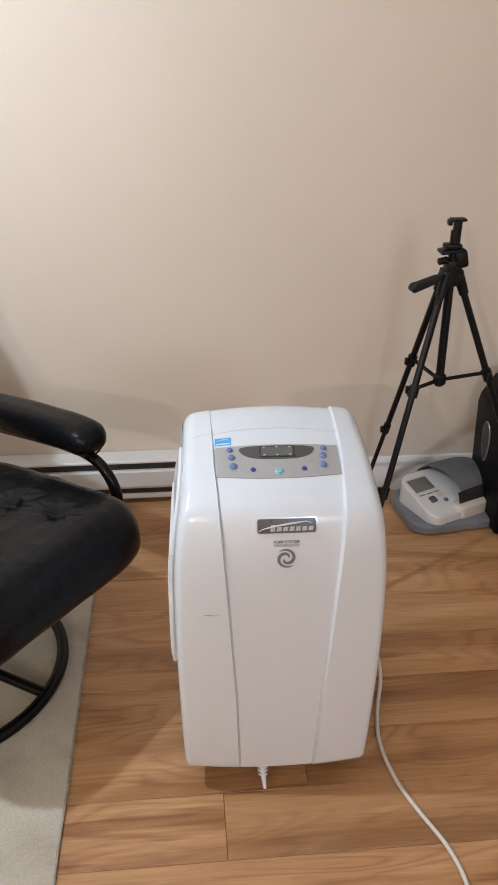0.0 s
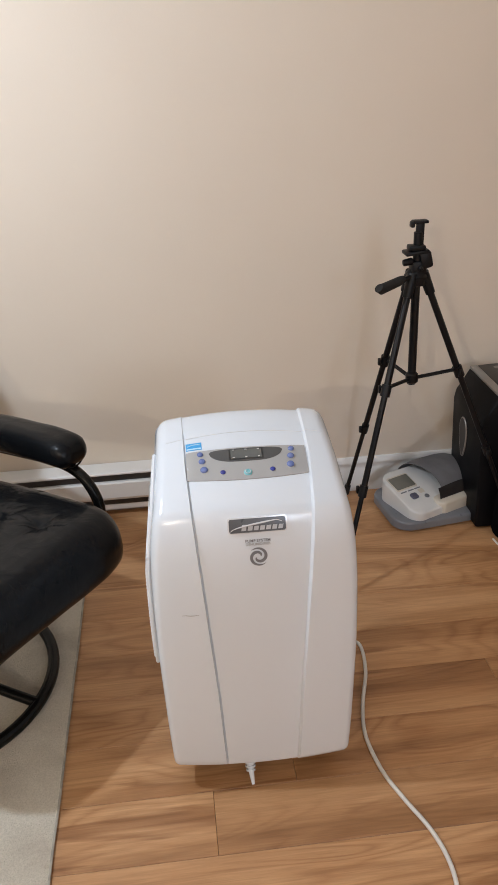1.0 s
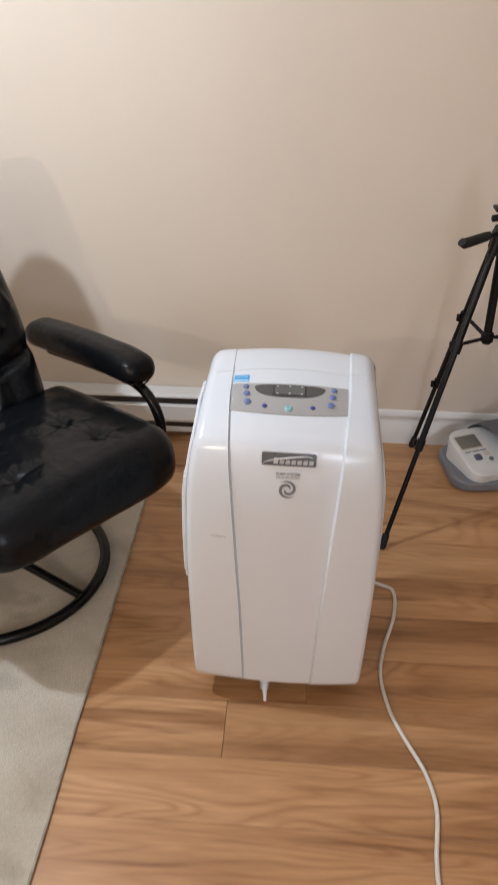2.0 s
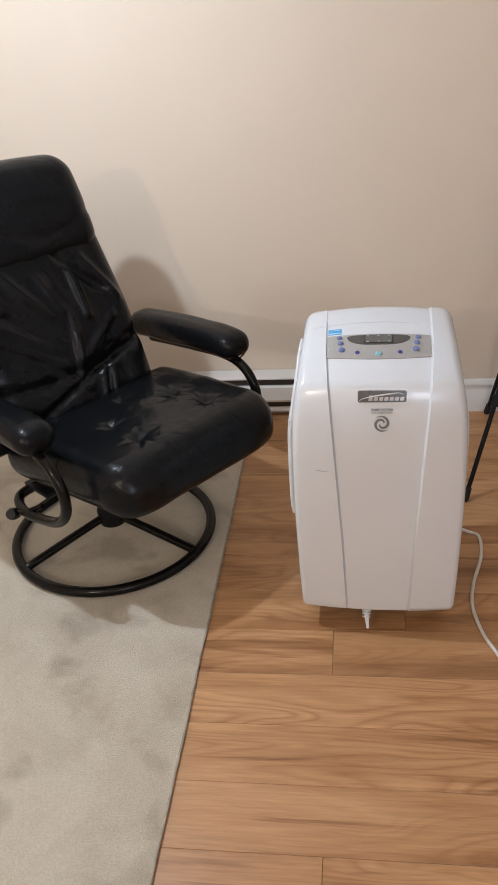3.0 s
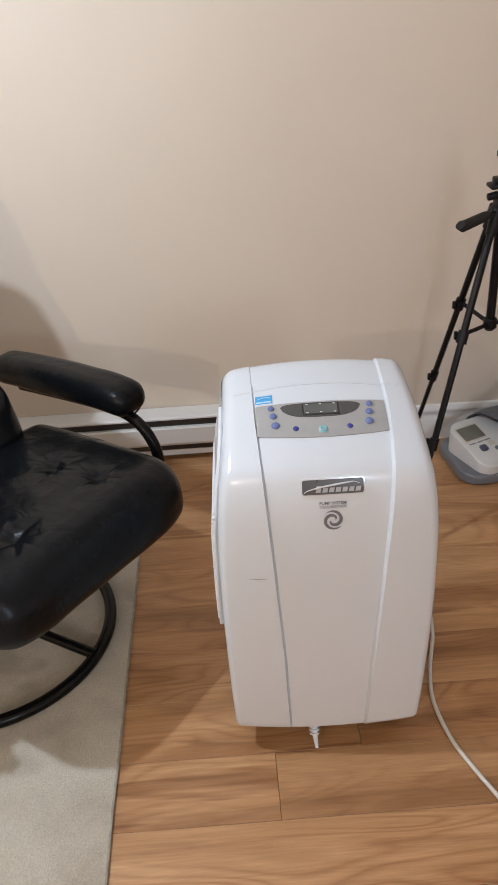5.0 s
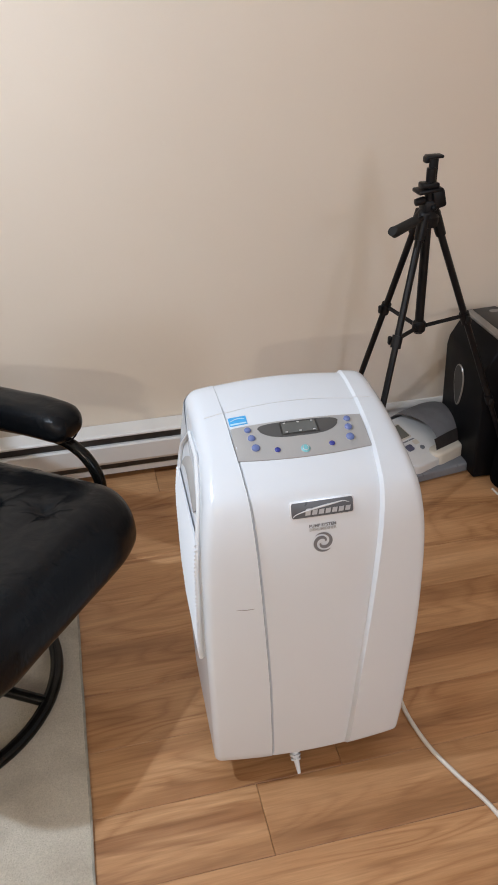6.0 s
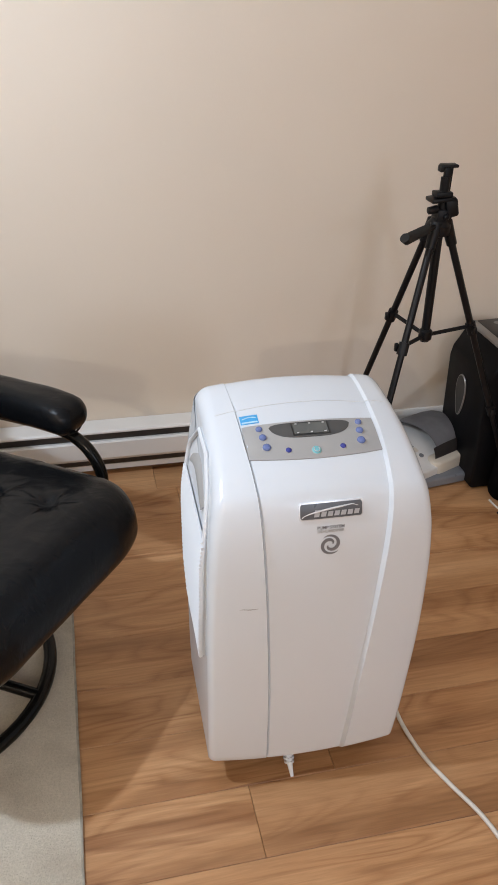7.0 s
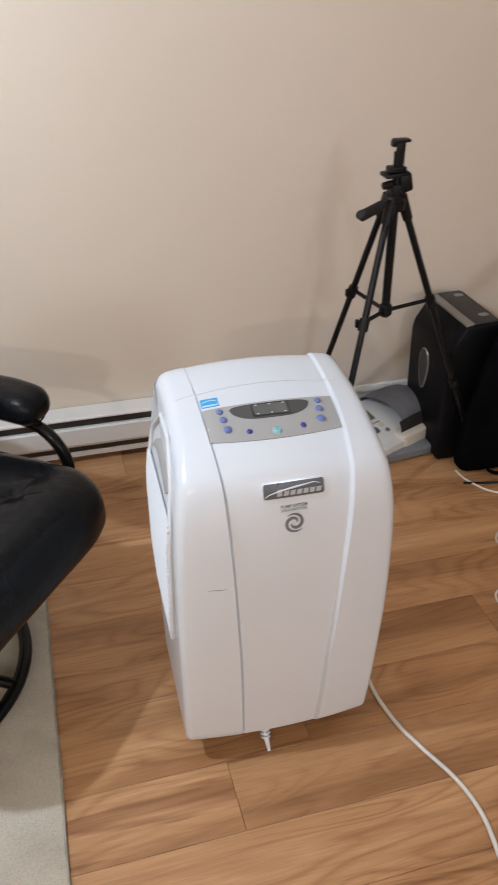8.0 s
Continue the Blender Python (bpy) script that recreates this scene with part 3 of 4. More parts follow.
    for x in (-0.108, 0.108):
        for y in (0.160, 0.290):
            c = part("castor", boxed((0.022, 0.02, 0.016), (x, y, 0.031), 0.003), BLACK_PLASTIC, ob)
            part("castor_wheel", turned([(0.004, -0.007), (0.0135, -0.007), (0.0145, -0.004), (0.0145, 0.004), (0.0135, 0.007), (0.004, 0.007)], pose(x, y, 0.0145, 0, 90, 0), 18), RUBBER, c)
    sp = part("hose_spout", tube(bmesh.new(), [Vector(p) for p in ((-0.023, 0.100, 0.062), (-0.023, 0.078, 0.056), (-0.023, 0.068, 0.049))], 0.0092, 14), WHITE, ob, "white ribbed hose spout")
    for k, rad in enumerate((0.0108, 0.0100, 0.0092)):
        c = Vector((-0.023, 0.072 - 0.0042 * k, 0.0525 - 0.0058 * k))
        part("spout_ring", tube(bmesh.new(), [c, c + Vector((0, -0.0016, -0.0024))], rad, 14), WHITE, sp)
    part("spout_tip", tube(bmesh.new(), [Vector(p) for p in ((-0.023, 0.069, 0.049), (-0.022, 0.059, 0.036), (-0.020, 0.047, 0.0185))], [0.0072, 0.0050, 0.0030], 14), WHITE, sp)
    return ob


dehumidifier()


def power_cord():
    ob = thing("power_cable", pose(0, 0, 0), "long white power cable lying on the laminate floor", "cable")
    pts = [(0.284, 0.345, 0.15), (0.312, 0.395, 0.055), (0.357, 0.430, 0.006), (0.386, 0.408, 0.0045), (0.379, 0.324, 0.0045), (0.348, 0.225, 0.0045), (0.334, 0.144, 0.0045), (0.344, 0.057, 0.0045),
           (0.368, -0.012, 0.0045), (0.399, -0.087, 0.0045), (0.410, -0.161, 0.0045), (0.397, -0.255, 0.0045), (0.398, -0.312, 0.0045), (0.434, -0.371, 0.0045), (0.55, -0.43, 0.0045), (0.84, -0.47, 0.0045), (1.3, -0.40, 0.0045)]
    part("cord", tube(bmesh.new(), smooth_line(pts, 10), 0.0042, 10), CABLE_WHITE, ob)
    return ob


power_cord()


# ---------------------------------------------------------------- recliner
def recliner():
    ob = thing("recliner_chair", pose(-0.590, 0.466, -0.013, 0, 0, -37.5), "black leather swivel recliner with padded arms on a round tube base", "armchair")
    mid = Vector((0.030, -0.043, 0.024))
    ring = [mid + Vector((0.267 * math.cos(2 * math.pi * i / 64), 0.267 * math.sin(2 * math.pi * i / 64), 0.0135)) for i in range(64)]
    base = part("base_ring", tube(bmesh.new(), ring, 0.0135, 12, closed=True), BLACK_METAL, ob, "glossy black round tube base ring")
    for a in (15, 138, 261):
        c, s = math.cos(radians(a)), math.sin(radians(a))
        part("spoke", tube(bmesh.new(), [mid + Vector(p) for p in ((0.03 * c, 0.03 * s, 0.062), (0.12 * c, 0.12 * s, 0.045), (0.263 * c, 0.263 * s, 0.016))], 0.0115, 10), BLACK_METAL, base)
    part("hub", turned([(0.028, 0.035), (0.036, 0.040), (0.040, 0.080), (0.034, 0.095), (0.030, 0.15), (0.042, 0.17), (0.046, 0.236)], Matrix.Translation(mid)), BLACK_PLASTIC, base)
    part("seat_plate", boxed((0.27, 0.25, 0.022), (0.03, -0.01, 0.262), 0.006), BLACK_PLASTIC, ob)

    def fold(a, b, sharp=2.2):
        """Ridged noise: thin raised creases, 0 to 1."""
        return (1 - abs(noise.noise(Vector((a, b, 3.7)))) * 1.6) ** sharp if abs(noise.noise(Vector((a, b, 3.7)))) < 0.62 else 0.0

    tufts = [(0.015, -0.105), (0.010, 0.095), (0.125, -0.110), (0.120, 0.110), (-0.085, 0.0)]

    def seat_shape(p):
        u, v = p.x / 0.25, p.y / 0.273
        w = max(0, 1 - u * u) * max(0, 1 - v * v)
        if p.z > 0:
            p.z += 0.022 * w ** 0.6
            for a, b in tufts:
                d = math.hypot(p.x - a, p.y - b)
                p.z -= 0.013 * math.exp(-((d / 0.020) ** 2))
                ang = math.atan2(p.y - b, p.x - a)
                wave = math.cos(8 * ang + 30 * a + 9 * b + 0.9 * math.sin(2 * ang + 5 * b))
                p.z += (0.0005 * wave - 0.0017 * max(0.0, -wave) ** 4) * math.exp(-((d - 0.026) / 0.030) ** 2)
            p.z += 0.004 * noise.noise(p * 14) * w + 0.0018 * (fold(p.x * 13 + p.y * 5, p.y * 15 - p.x * 4) - 0.4) * w ** 0.5
        p.y *= 1 - 0.04 * u
        p.x -= 0.16 * max(0.0, abs(v) - 0.5) ** 2 * (1 if u > 0 else 0)
        if u > 0.7:
            p.z -= 0.045 * (u - 0.7)
        return p + Vector((0, 0, 0.003 * noise.noise(p * 9)))

    m = pose(0.175, 0.011, 0.357, 0, -5, 0)
    bm = cushion((0.245, 0.267, 0.060), 0.0560, 120, seat_shape)
    bmesh.ops.transform(bm, matrix=m, verts=bm.verts)
    seat = part("seat_cushion", bm, LEATHER, ob, "tufted black leather seat cushion", angle=3)
    for a, b in tufts:
        part("tuft_button", turned([(0.006, 0.05), (0.0055, 0.0555), (0.003, 0.058), (0.0004, 0.0585)], m @ pose(a, b, 0.008), 12), LEATHER, seat)
    pipe = [m @ (seat_shape(Vector((x * 0.233, y * 0.259, -0.030)))) for x, y in [(px / 0.5 * 2, py / 0.49 * 2) for px, py in rounded(0.5, 0.49, 0.07, 8)]]
    part("seat_piping", tube(bmesh.new(), pipe, 0.0035, 6, closed=True), LEATHER, seat)

    # backrest: leaning, with a plumper head pillow above a deep crease
    lean = pose(-0.034, -0.072, 0.376, 0, -21, 0)

    def back_shape(p):
        h = p.z + 0.31
        u = p.y / 0.275
        p.y *= 1.0 - 0.02 * max(0, (h - 0.3) / 0.32) + 0.03 * math.sin(h * 9)
        if p.x > 0:
            p.x += 0.016 * (1 - u * u)
            p.x -= 0.012 * math.exp(-((h - 0.11 - 0.05 * u * u) / 0.018) ** 2)
            p.x += 0.003 * math.sin(22 * h + 4 * abs(u) + 2 * math.sin(3 * u)) * (1 - min(1, abs(u)) ** 2)
            p.x -= 0.010 * math.exp(-((abs(u) - 0.62) / 0.07) ** 2) * math.exp(-((h - 0.1) / 0.16) ** 2)
            e = max(0.0, 1 - abs(u) ** 3)
            p.x += 0.004 * noise.noise(Vector((p.x, p.y * 6, h * 8)))
            p.x += 0.004 * e * (fold(p.y * 5 + h * 5, h * 4.5 - p.y * 9) - 0.35)
            p.x += 0.0010 * e * (fold(p.y * 15 - h * 9, h * 7 + 5, 3.0) - 0.3)
        return p

    pleats = [((0.085, 0.25), (0.055, 0.10), 0.010, 0.011), ((0.235, 0.135), (0.10, 0.105), 0.008, -0.011), ((0.10, 0.105), (-0.08, 0.045), 0.009, -0.010),
              ((0.135, 0.105), (0.105, 0.0), 0.008, -0.010), ((0.115, 0.10), (0.085, 0.0), 0.008, 0.007), ((-0.19, 0.34), (0.0, 0.19), 0.011, 0.006), ((-0.15, 0.27), (0.03, 0.13), 0.010, 0.006),
              ((-0.20, 0.22), (-0.02, 0.12), 0.010, -0.006), ((0.03, 0.36), (0.065, 0.27), 0.008, 0.006), ((0.06, 0.37), (0.095, 0.28), 0.007, -0.005), ((0.10, 0.40), (0.20, 0.29), 0.010, -0.009),
              ((-0.21, 0.12), (-0.08, 0.03), 0.010, -0.009), ((-0.10, 0.17), (0.06, 0.07), 0.012, 0.007),
              ((-0.22, 0.40), (-0.09, 0.31), 0.010, 0.008), ((-0.06, 0.39), (0.02, 0.27), 0.011, 0.007), ((-0.14, 0.36), (-0.03, 0.24), 0.009, -0.006), ((0.17, 0.38), (0.24, 0.26), 0.010, 0.008),
              ((0.12, 0.37), (0.13, 0.24), 0.009, 0.009), ((-0.24, 0.30), (-0.12, 0.17), 0.011, 0.007), ((0.20, 0.22), (0.08, 0.14), 0.011, 0.008)]

    def back_pleats(p):
        p = back_shape(p)
        if p.x > 0:
            here = Vector((p.y, p.z + 0.31))
            for a, b, wide, high in pleats:
                a, b = Vector(a), Vector(b)
                k = min(1.0, max(0.0, (here - a).dot(b - a) / (b - a).length_squared))
                p.x += 1.45 * high * math.exp(-(((here - a - (b - a) * k).length / wide) ** 2)) * (0.35 + 0.65 * math.sin(math.pi * (0.15 + 0.7 * k)))
        return p

    bm = cushion((0.055, 0.275, 0.315), 0.052, 90, back_pleats)
    bmesh.ops.transform(bm, matrix=lean @ pose(-0.01, 0, 0.30), verts=bm.verts)
    back = part("backrest", bm, LEATHER, ob, "creased black leather backrest", angle=3)

    def pillow_shape(p):
        u, h = p.y / 0.264, p.z / 0.14
        p.y *= 1.02 - 0.05 * max(0, h) ** 2
        p.z -= (0.016 if u > 0 else -0.006) * u * u * (1 if h > 0 else -0.6)
        if p.x > 0:
            p.x += 0.014 * max(0, 1 - u * u) * max(0, 1 - h * h)
            p.x += 0.003 * noise.noise(Vector((p.x, p.y * 9, p.z * 12))) + 0.002 * (fold(p.y * 7, p.z * 14 + 2) - 0.35) * max(0, 1 - h * h)
            p.x -= 0.004 * math.exp(-((h + 0.35 + 0.15 * math.sin(4 * u)) / 0.08) ** 2)
        return p

    bm = cushion((0.056, 0.256, 0.138), 0.053, 52, pillow_shape)
    bmesh.ops.transform(bm, matrix=lean @ pose(0.006, 0, 0.508), verts=bm.verts)
    part("head_pillow", bm, LEATHER, ob, "plump black leather head pillow", angle=3)
    for s in (-1, 1):
        w = 0.010 + s * 0.3055
        tubeline = smooth_line([(-0.15, w, 0.440), (0.04, w, 0.455), (0.165, w, 0.458), (0.228, w, 0.436), (0.262, w, 0.385), (0.258, w, 0.330),
                                (0.218, w, 0.286), (0.14, w, 0.258), (0.05, w, 0.246), (-0.012, w - s * 0.03, 0.248), (0.0, w - s * 0.09, 0.262)], 8)
        arm = part("arm_frame", tube(bmesh.new(), tubeline, 0.0125, 12), BLACK_METAL, ob, "glossy black bent arm tube")

        def arm_shape(p):
            u = p.x / 0.212
            p.y *= 1 + 0.10 * max(0, u)
            p.z += 0.010 * (1 - u * u) * (1 if p.z > 0 else 0.2) - 0.014 * max(0, u - 0.55)
            return p + Vector((0, 0, 0.002 * noise.noise(p * 14)))

        bm = cushion((0.218, 0.044, 0.034), 0.032, 24, arm_shape)
        bmesh.ops.transform(bm, matrix=pose(0.004, w, 0.489, 0, -3, 0), verts=bm.verts)
        pad = part("arm_pad", bm, LEATHER, arm, "padded black leather armrest", angle=3)
        part("pad_seam", tube(bmesh.new(), [Vector((0.199 - 0.012 * math.sin(a), w + 0.0395 * math.cos(a), 0.493 + 0.0305 * math.sin(a))) for a in [2 * math.pi * i / 20 for i in range(20)]], 0.0022, 6, closed=True), LEATHER, arm)
        part("side_bracket", boxed((0.10, 0.05, 0.012), (0.02, s * 0.215, 0.262), 0.003), BLACK_PLASTIC, ob)
    part("recline_lever", tube(bmesh.new(), smooth_line([(0.10, -0.270, 0.266), (0.07, -0.300, 0.252), (0.04, -0.312, 0.243)], 5), 0.007, 10), BLACK_METAL, ob)
    part("lever_knob", turned([(0.008, -0.02), (0.014, -0.014), (0.0155, 0.008), (0.012, 0.020)], pose(0.034, -0.315, 0.240, 60, 0, 40), 16), BLACK_PLASTIC, ob)
    return ob


recliner()


# ---------------------------------------------------------------- tripod
def tripod():
    ob = thing("tripod", pose(0, 0, 0), "black aluminium phone tripod standing open against the wall", "tripod")
    ax, ay = 0.603, 0.828
    feet = [(0.508, 1.096), (0.372, 0.580), (0.940, 0.812)]
    hubp = Vector((ax + 0.000, ay - 0.02, 0.504))
    part("centre_column", rod((ax, ay, 0.868), (ax + 0.000, ay - 0.02, 0.489), 0.0105, 14), TRIPOD_METAL, ob)
    part("collar", turned([(0.014, 0), (0.026, 0.004), (0.028, 0.026), (0.022, 0.034), (0.016, 0.042)], pose(ax, ay, 0.739)), BLACK_PLASTIC, ob)
    part("spreader_hub", turned([(0.012, -0.012), (0.016, -0.008), (0.016, 0.012), (0.012, 0.016)], Matrix.Translation(hubp), 14), BLACK_PLASTIC, ob)
    for n, (fx, fy) in enumerate(feet):
        foot, d0 = Vector((fx, fy, 0.004)), Vector((fx - ax, fy - ay, 0)).normalized()
        top = Vector((ax, ay, 0.756)) + d0 * 0.024
        d = foot - top
        leg = part("leg", tube(bmesh.new(), [top, top + d * 0.34], 0.0098, 12, squash=0.82), TRIPOD_METAL, ob)
        part("leg_shoulder", tube(bmesh.new(), [top - d * 0.02, top + d * 0.05], [0.0135, 0.0118], 12), BLACK_PLASTIC, leg)
        part("leg_section", tube(bmesh.new(), [top + d * 0.31, top + d * 0.66], 0.0078, 12), TRIPOD_METAL, leg)
        part("leg_section", tube(bmesh.new(), [top + d * 0.63, top + d * 0.975], 0.0064, 12), TRIPOD_METAL, leg)
        side = d.cross(Vector((0, 0, 1))).normalized()
        for k, r in ((0.33, 0.0125), (0.645, 0.0108)):
            lock = part("leg_lock", tube(bmesh.new(), [top + d * (k - 0.018), top + d * (k + 0.018)], r, 12), BLACK_PLASTIC, leg)
            c = top + d * k + side * (r + 0.004)
            if n == 0:
                c = top + d * k - side * (r + 0.004)
            part("lock_lever", boxed((0.009, 0.011, 0.020), c, 0.003), BLACK_PLASTIC, leg)
        part("rubber_foot", tube(bmesh.new(), [top + d * 0.955, top + d * 0.995, foot - Vector((0, 0, 0.0035))], [0.009, 0.0105, 0.0085], 12), RUBBER, leg)
        part("spreader_arm", tube(bmesh.new(), [hubp, top + d * 0.322], 0.0050, 8, squash=0.5), BLACK_PLASTIC, ob)
    # pan head, handle and phone clamp
    head = part("pan_head", boxed((0.038, 0.036, 0.036), (ax + 0.004, ay, 0.784), 0.007), BLACK_PLASTIC, ob)
    part("tilt_block", boxed((0.030, 0.042, 0.042), (ax + 0.019, ay, 0.804), 0.007, pose(0, 0, 0, 0, -14, 0)), BLACK_PLASTIC, head)
    part("head_plate", boxed((0.056, 0.042, 0.009), (ax - 0.004, ay, 0.822), 0.003, pose(0, 0, 0, 0, -6, 0)), BLACK_PLASTIC, head)
    part("plate_knob", turned([(0.004, -0.014), (0.008, -0.012), (0.009, 0.008), (0.006, 0.012)], pose(ax - 0.024, ay - 0.012, 0.801, 0, 80, 0), 14), BLACK_PLASTIC, head)
    part("pan_screw", turned([(0.006, 0), (0.006, 0.008), (0.004, 0.010)], pose(ax + 0.006, ay - 0.016, 0.786, 90, 0, 0), 14), TRIPOD_METAL, head)
    part("pan_arm", rod((ax, ay - 0.01, 0.768), (ax - 0.045, ay - 0.036, 0.764), 0.006), TRIPOD_METAL, ob)
    part("pan_grip", tube(bmesh.new(), [Vector((ax - 0.040, ay - 0.032, 0.766)), Vector((ax - 0.050, ay - 0.039, 0.764)), Vector((ax - 0.104, ay - 0.066, 0.754)), Vector((ax - 0.109, ay - 0.069, 0.759))], [0.009, 0.0112, 0.0122, 0.011], 14), RUBBER, ob, "ribbed black rubber pan handle")
    clamp = part("phone_clamp", boxed((0.020, 0.010, 0.066), (ax + 0.004, ay, 0.862), 0.003), BLACK_PLASTIC, ob)
    part("clamp_foot", boxed((0.040, 0.028, 0.012), (ax - 0.004, ay - 0.004, 0.833), 0.003), BLACK_PLASTIC, clamp)
    part("clamp_jaw", boxed((0.038, 0.024, 0.007), (ax + 0.001, ay - 0.005, 0.893), 0.003), BLACK_PLASTIC, clamp)
    part("clamp_lip", boxed((0.010, 0.018, 0.014), (ax - 0.018, ay - 0.008, 0.888), 0.003), BLACK_PLASTIC, clamp)
    return ob


tripod()


# ---------------------------------------------------------------- blood pressure monitor
def pressure_monitor():
    ob = thing("blood_pressure_monitor", pose(0.728, 0.975, 0, 0, 0, 8) @ Matrix.Scale(1.09, 4), "white blood pressure monitor with rolled grey cuff on a tray", "medical device")
    part("tray", slab(rounded(0.258, 0.205, 0.050), 0.006, 0.030, 0.008), MON_GREY, ob, "glossy grey plastic tray")
    part("tray_foot", slab(rounded(0.236, 0.184, 0.045), 0.0, 0.0065), MON_WHITE, ob, "white plastic foot of the tray")

    def wedge(w, d, h0, h1, r):
        """A block whose top slopes down to the front."""
        bm = slab(rounded(w, d, r), 0.0, 1.0, 0.0)
        for v in bm.verts:
            if v.co.z > 0.5:
                v.co.z = h0 + (h1 - h0) * (v.co.y / d + 0.5)
        edges = [e for e in bm.edges if all(v.co.z > h0 * 0.8 and v.co.z > 0.02 for v in e.verts)]
        bmesh.ops.bevel(bm, geom=edges, offset=0.006, segments=3, profile=0.5, affect="EDGES")
        return bm

    turn = pose(0.004, 0.002, 0, 0, 0, 15)
    bm = wedge(0.222, 0.165, 0.026, 0.070, 0.034)
    bmesh.ops.transform(bm, matrix=turn @ pose(0, 0, 0.027), verts=bm.verts)
    body = part("monitor_body", bm, MON_WHITE, ob, "white sloping monitor body with rounded corners", angle=0.5)
    ang = math.degrees(math.atan2(0.044, 0.165))

    def on_top(x, y, lift):
        return turn @ pose(x, y, 0.027 + 0.026 + 0.044 * (y / 0.165 + 0.5) + lift, ang, 0, 0)

    part("display_bezel", slab(rounded(0.070, 0.056, 0.006), 0, 0.002, 0.0008, on_top(-0.066, 0.034, -0.0005)), MON_CREAM, body)
    part("display", slab(rounded(0.063, 0.046, 0.003), 0, 0.003, 0.0005, on_top(-0.066, 0.034, -0.0005)), MON_LCD, body, "grey liquid crystal display")
    for x in (-0.086, -0.062, -0.040):
        part("display_caption", slab(rounded(0.020, 0.004, 0.001), 0, 0.0012, 0, on_top(x, 0.000, -0.0003)), MON_GREY, body)
    part("start_button", slab(rounded(0.021, 0.020, 0.005), 0, 0.005, 0.001, on_top(-0.068, -0.022, -0.001)), plain("slate_blue_button", (0.10, 0.10, 0.15), 0.35), body)
    part("memory_button", slab(rounded(0.013, 0.013, 0.0060), 0, 0.004, 0.001, on_top(-0.034, -0.034, -0.001)), MON_GREY, body)
    part("label_strip", slab(rounded(0.017, 0.016, 0.003), 0, 0.0012, 0, on_top(-0.036, -0.012, -0.0005)), MON_CREAM, body)
    part("front_compartment", slab(rounded(0.160, 0.050, 0.0245), 0.0, 0.036, 0.007, turn @ pose(0.050, -0.062, 0.028)), MON_CREAM, body, "cream battery compartment with rounded end")
    part("compartment_disc", turned([(0.013, 0), (0.013, 0.002), (0.010, 0.003)], turn @ pose(0.106, -0.062, 0.0645), 20), MON_WHITE, body)

    def arch(u, v):
        a = radians(4 + 172 * v)
        x = -0.014 + 0.136 * u
        k = 1 - 0.10 * u - 0.10 * (2 * u - 1) ** 4
        return turn @ Vector((x + 0.012 * math.cos(a) + 0.002 * math.sin(7 * v), 0.022 - 0.084 * math.cos(a), 0.050 + 0.082 * math.sin(a) ** 0.8 * k + 0.0015 * noise.noise((x * 40, v * 4, 0))))

    bm = grid(arch, [i / 16 for i in range(17)], [i / 24 for i in range(25)])
    bmesh.ops.solidify(bm, geom=bm.faces[:], thickness=0.006)
    part("cuff", bm, CUFF, ob, "rolled grey cloth cuff")
    # dark brown sheet along the underside of the cuff's front edge
    bm = grid(lambda u, v: turn @ Vector((-0.014 + 0.130 * u, -0.066 + 0.012 * v * v, 0.058 + 0.034 * v + 0.004 * math.sin(3.1 * u))), [i / 10 for i in range(11)], [i / 4 for i in range(5)])
    bmesh.ops.solidify(bm, geom=bm.faces[:], thickness=0.004)
    part("under_cuff_band", bm, plain("dark_brown_cloth", (0.055, 0.045, 0.042), 0.85, vary=0.15, scale=60, relief=0.4), ob, "dark brown band below the front edge of the cuff")
    return ob


pressure_monitor()


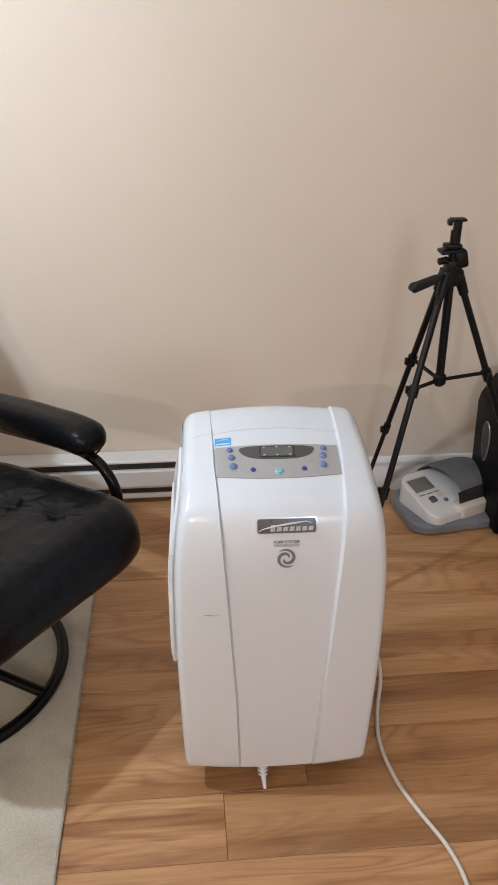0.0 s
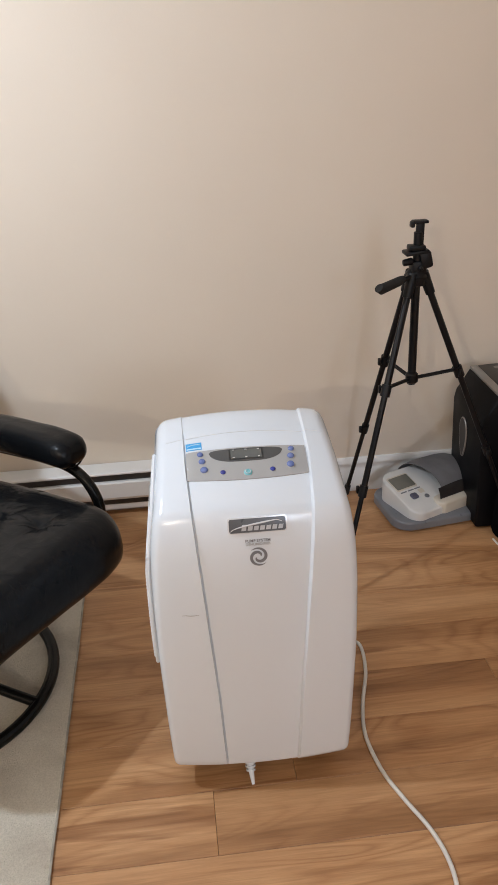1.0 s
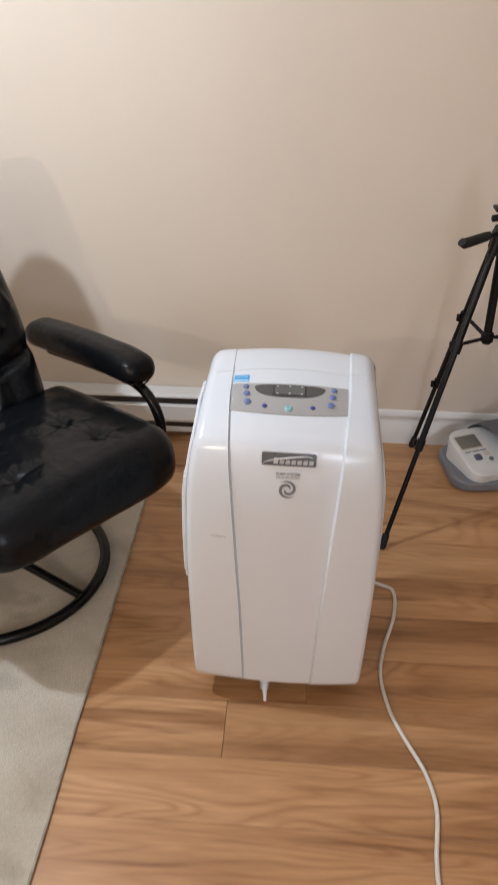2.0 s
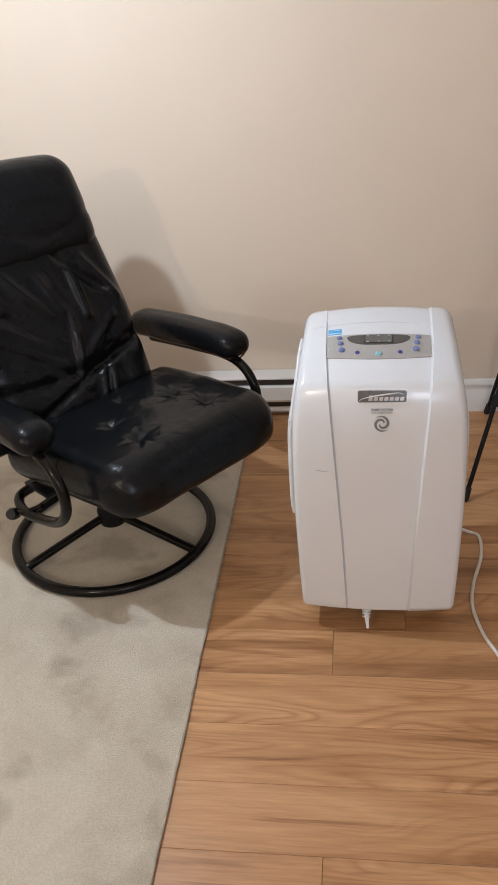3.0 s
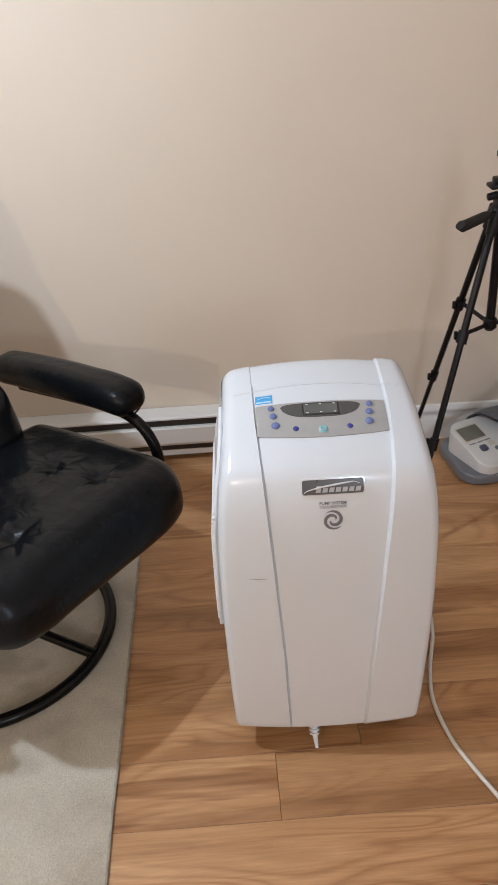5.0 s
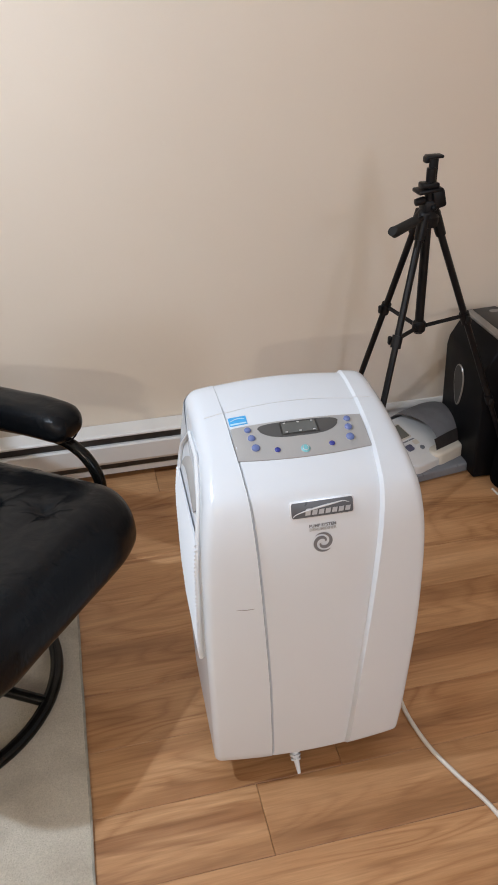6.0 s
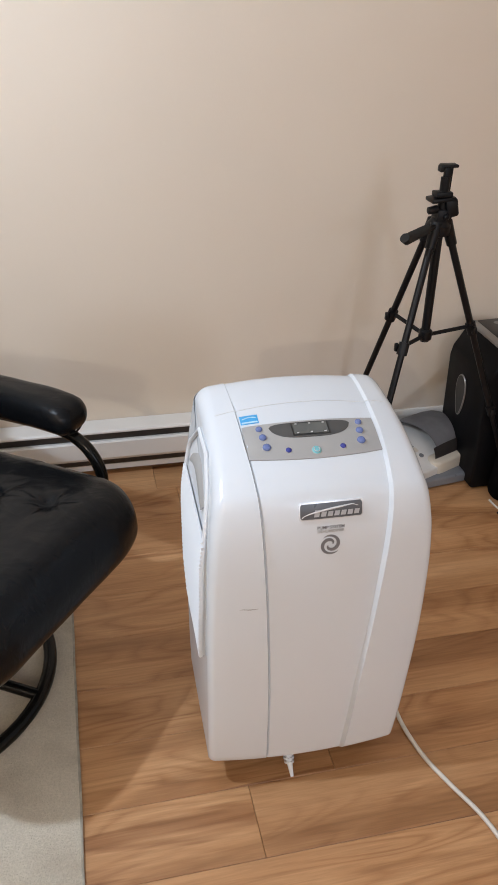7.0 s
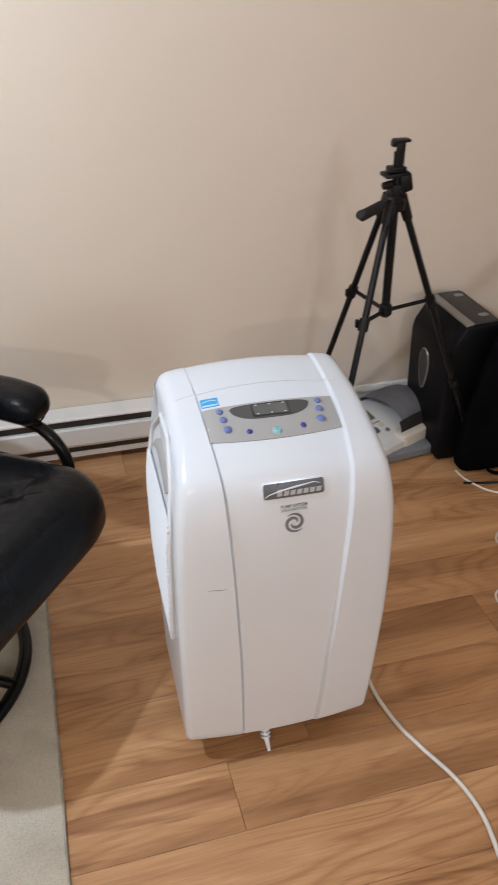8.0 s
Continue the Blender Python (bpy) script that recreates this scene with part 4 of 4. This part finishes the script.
# ---------------------------------------------------------------- computer tower and bag
def computer_tower():
    ob = thing("computer_tower", pose(0.832, 0.838, 0) @ Matrix.Diagonal((1.10, 1.10, 1.08, 1)), "black computer tower with a pale stripe along its sloped top", "computer")
    depth = 0.205
    sec = [(0.0, 0.004), (-0.006, 0.16), (-0.012, 0.30), (-0.008, 0.325), (0.004, 0.345), (0.026, 0.384), (0.114, 0.390), (0.120, 0.384), (0.120, 0.004)]
    bm = bmesh.new()
    rings = [[bm.verts.new((x, y, z)) for x, z in sec] for y in (0, depth)]
    n = len(sec)
    for k in range(n):
        bm.faces.new((rings[0][k], rings[0][(k + 1) % n], rings[1][(k + 1) % n], rings[1][k]))
    bm.faces.new(rings[0][::-1])
    bm.faces.new(rings[1])
    bmesh.ops.recalc_face_normals(bm, faces=bm.faces)
    bmesh.ops.bevel(bm, geom=[e for e in bm.edges if e.calc_face_angle(0) > 0.3], offset=0.007, segments=3, profile=0.5, affect="EDGES")
    part("case", bm, TOWER_BLACK, ob, angle=0.5)
    part("top_panel", boxed((0.064, 0.192, 0.008), (0.076, depth / 2, 0.3885), 0.003, pose(0, 0, 0, 0, -2, 0)), TOWER_TOP, ob, "dark grey top panel")
    part("top_stripe", boxed((0.020, 0.194, 0.008), (0.034, depth / 2, 0.3865), 0.002, pose(0, 0, 0, 0, -6, 0)), SILVER, ob, "pale grey stripe")
    for y in (0.045, 0.170):
        part("top_button", slab(rounded(0.026, 0.018, 0.008), 0, 0.003, 0.001, pose(0.090, y, 0.3905)), SILVER, ob)
    loop = [Vector((-0.0075 + 0.006 * (0.16 - 0.22 - 0.05 * math.sin(a)) / 0.15, 0.118 + 0.021 * math.cos(a) * (1 + 0.35 * math.sin(a)), 0.220 + 0.056 * math.sin(a))) for a in [2 * math.pi * i / 36 for i in range(36)]]
    part("oval_rim", tube(bmesh.new(), loop, 0.0026, 6, closed=True), SILVER, ob, "silver oval outline")
    bm = bmesh.new()
    bmesh.ops.recalc_face_normals(bm, faces=[bm.faces.new([bm.verts.new(p - Vector((0.0022, 0, 0))) for p in loop])])
    bmesh.ops.solidify(bm, geom=bm.faces[:], thickness=0.003)
    part("oval_inlay", bm, TOWER_TOP, ob)
    for x in (0.02, 0.10):
        for y in (0.02, 0.185):
            part("foot", boxed((0.02, 0.02, 0.005), (x, y, 0.0025), 0.001), RUBBER, ob)
    return ob


computer_tower()


def cloth_bag():
    ob = thing("cloth_bag", pose(1.012, 0.782, 0) @ Matrix.Diagonal((1.10, 1.0, 1.10, 1)), "limp black cloth bag leaning on the computer tower", "bag")

    def shape(p):
        h = (p.z + 0.19) / 0.38
        p.x *= 1.0 - 0.22 * max(0, h) ** 3
        p.y *= 1.0 - 0.35 * max(0, h)
        p.x += 0.035 * h * h + 0.010 * noise.noise(p * 9)
        return p + Vector((0.006 * noise.noise(p * 17), 0.006 * noise.noise(p * 12 + Vector((4, 0, 0))), 0.010 * noise.noise(p * 8) * max(0, h)))

    bm = cushion((0.145, 0.034, 0.19), 0.032, 28, shape)
    low = min(v.co.z for v in bm.verts)
    bmesh.ops.translate(bm, vec=(0, 0, -low), verts=bm.verts)
    part("bag_body", bm, BLACK_CLOTH, ob, angle=3)
    part("strap", tube(bmesh.new(), smooth_line([(-0.08, -0.030, 0.05), (-0.06, -0.045, 0.012), (0.02, -0.055, 0.006), (0.18, -0.045, 0.005)], 8), 0.006, 8, squash=0.4), BLACK_CLOTH, ob)
    return ob


cloth_bag()


def loose_cables():
    dark = thing("floor_cable", pose(0.884, 0.671, 0), "thin black cable lying on the floor by the bag", "cable", "loose cables")
    part("lead", tube(bmesh.new(), smooth_line([(-0.03, 0.05, 0.003), (0.03, 0.035, 0.003), (0.12, 0.02, 0.003), (0.30, 0.03, 0.003)], 8), 0.003, 8), BLACK_PLASTIC, dark)
    for pts, lab in (([(0.862, 0.780, 0.003), (0.873, 0.723, 0.003), (0.930, 0.652, 0.003), (1.1, 0.60, 0.003), (1.4, 0.65, 0.003)], "thin white cable on the floor near a black bag"),
                     ([(0.92, 0.55, 0.003), (0.838, 0.508, 0.003), (0.814, 0.471, 0.003), (0.86, 0.445, 0.003), (1.07, 0.42, 0.003)], "thin white cable looped on the floor"),
                     ([(0.91, 0.40, 0.003), (0.762, 0.34, 0.003), (0.709, 0.304, 0.003), (0.742, 0.267, 0.003), (1.0, 0.22, 0.003)], "thin white cable looped on the floor")):
        c = thing("floor_cable", pose(0, 0, 0), lab, "cable", "loose cables")
        part("lead", tube(bmesh.new(), smooth_line(pts, 8), 0.0027, 8), CABLE_WHITE, c)


loose_cables()


def power_adapter():
    ob = thing("power_adapter", pose(0.980, 0.697, 0, 0, 0, 25), "small white power adapter lying by a black bag", "adapter")
    part("adapter_body", boxed((0.045, 0.032, 0.026), (0, 0, 0.013), 0.006), CABLE_WHITE, ob)
    part("adapter_pin", boxed((0.004, 0.014, 0.008), (0.010, -0.022, 0.014), 0.001), SILVER, ob)
    part("adapter_lead", tube(bmesh.new(), smooth_line([(0, 0.016, 0.012), (0.02, 0.022, 0.004), (0.12, -0.01, 0.003), (0.3, -0.06, 0.003)], 8), 0.0026, 8), CABLE_WHITE, ob)


power_adapter()


# ---------------------------------------------------------------- floor planks
def plank_mesh(length, width):
    bm = boxed((length - 0.0006, width - 0.0006, 0.009), (length / 2, width / 2, -0.0045))
    top = [e for e in bm.edges if all(v.co.z > -0.001 for v in e.verts)]
    bmesh.ops.bevel(bm, geom=top, offset=0.0008, segments=1, affect="EDGES")
    me = bpy.data.meshes.new("plank")
    bm.to_mesh(me)
    bm.free()
    me.materials.append(OAK)
    return me


def lay_floor():
    """Planks one by one near the chair; the far end of the room is one joined piece."""
    pitch, first, full, shared, far = 0.135, 0.0575, 1.21, {}, bmesh.new()
    known = {-1: 0.014, -2: -0.546, -3: -0.475, -4: 0.325, -5: 0.004, 0: 0.177, 1: -0.55, 2: 0.218, 3: 0.131, 4: 0.084, 5: 0.214, 6: 0.02, 7: -0.035}
    row = math.floor((Y0 - first) / pitch)
    while first + row * pitch < Y1:
        a, b = max(Y0, first + row * pitch), min(Y1, first + (row + 1) * pitch)
        x = known.get(row, random.Random(row + 400).uniform(0, full)) - 4 * full
        while x < X1:
            lo, hi = max(x, X0), min(x + full, X1)
            if hi - lo > 0.02 and row < -21:
                box(far, (hi - lo - 0.0014, b - a - 0.0014, 0.009), ((lo + hi) / 2, (a + b) / 2, -0.0045))
            elif hi - lo > 0.02:
                key = (round(hi - lo, 3), round(b - a, 3))
                if key not in shared:
                    shared[key] = plank_mesh(*key)
                p = new("plank", shared[key])
                p.location = (lo, a, 0)
                p.parent = floor
            x += full
        row += 1
    tagged(part("far_planks", far, OAK, floor, smooth=False), kind="stuff")


lay_floor()
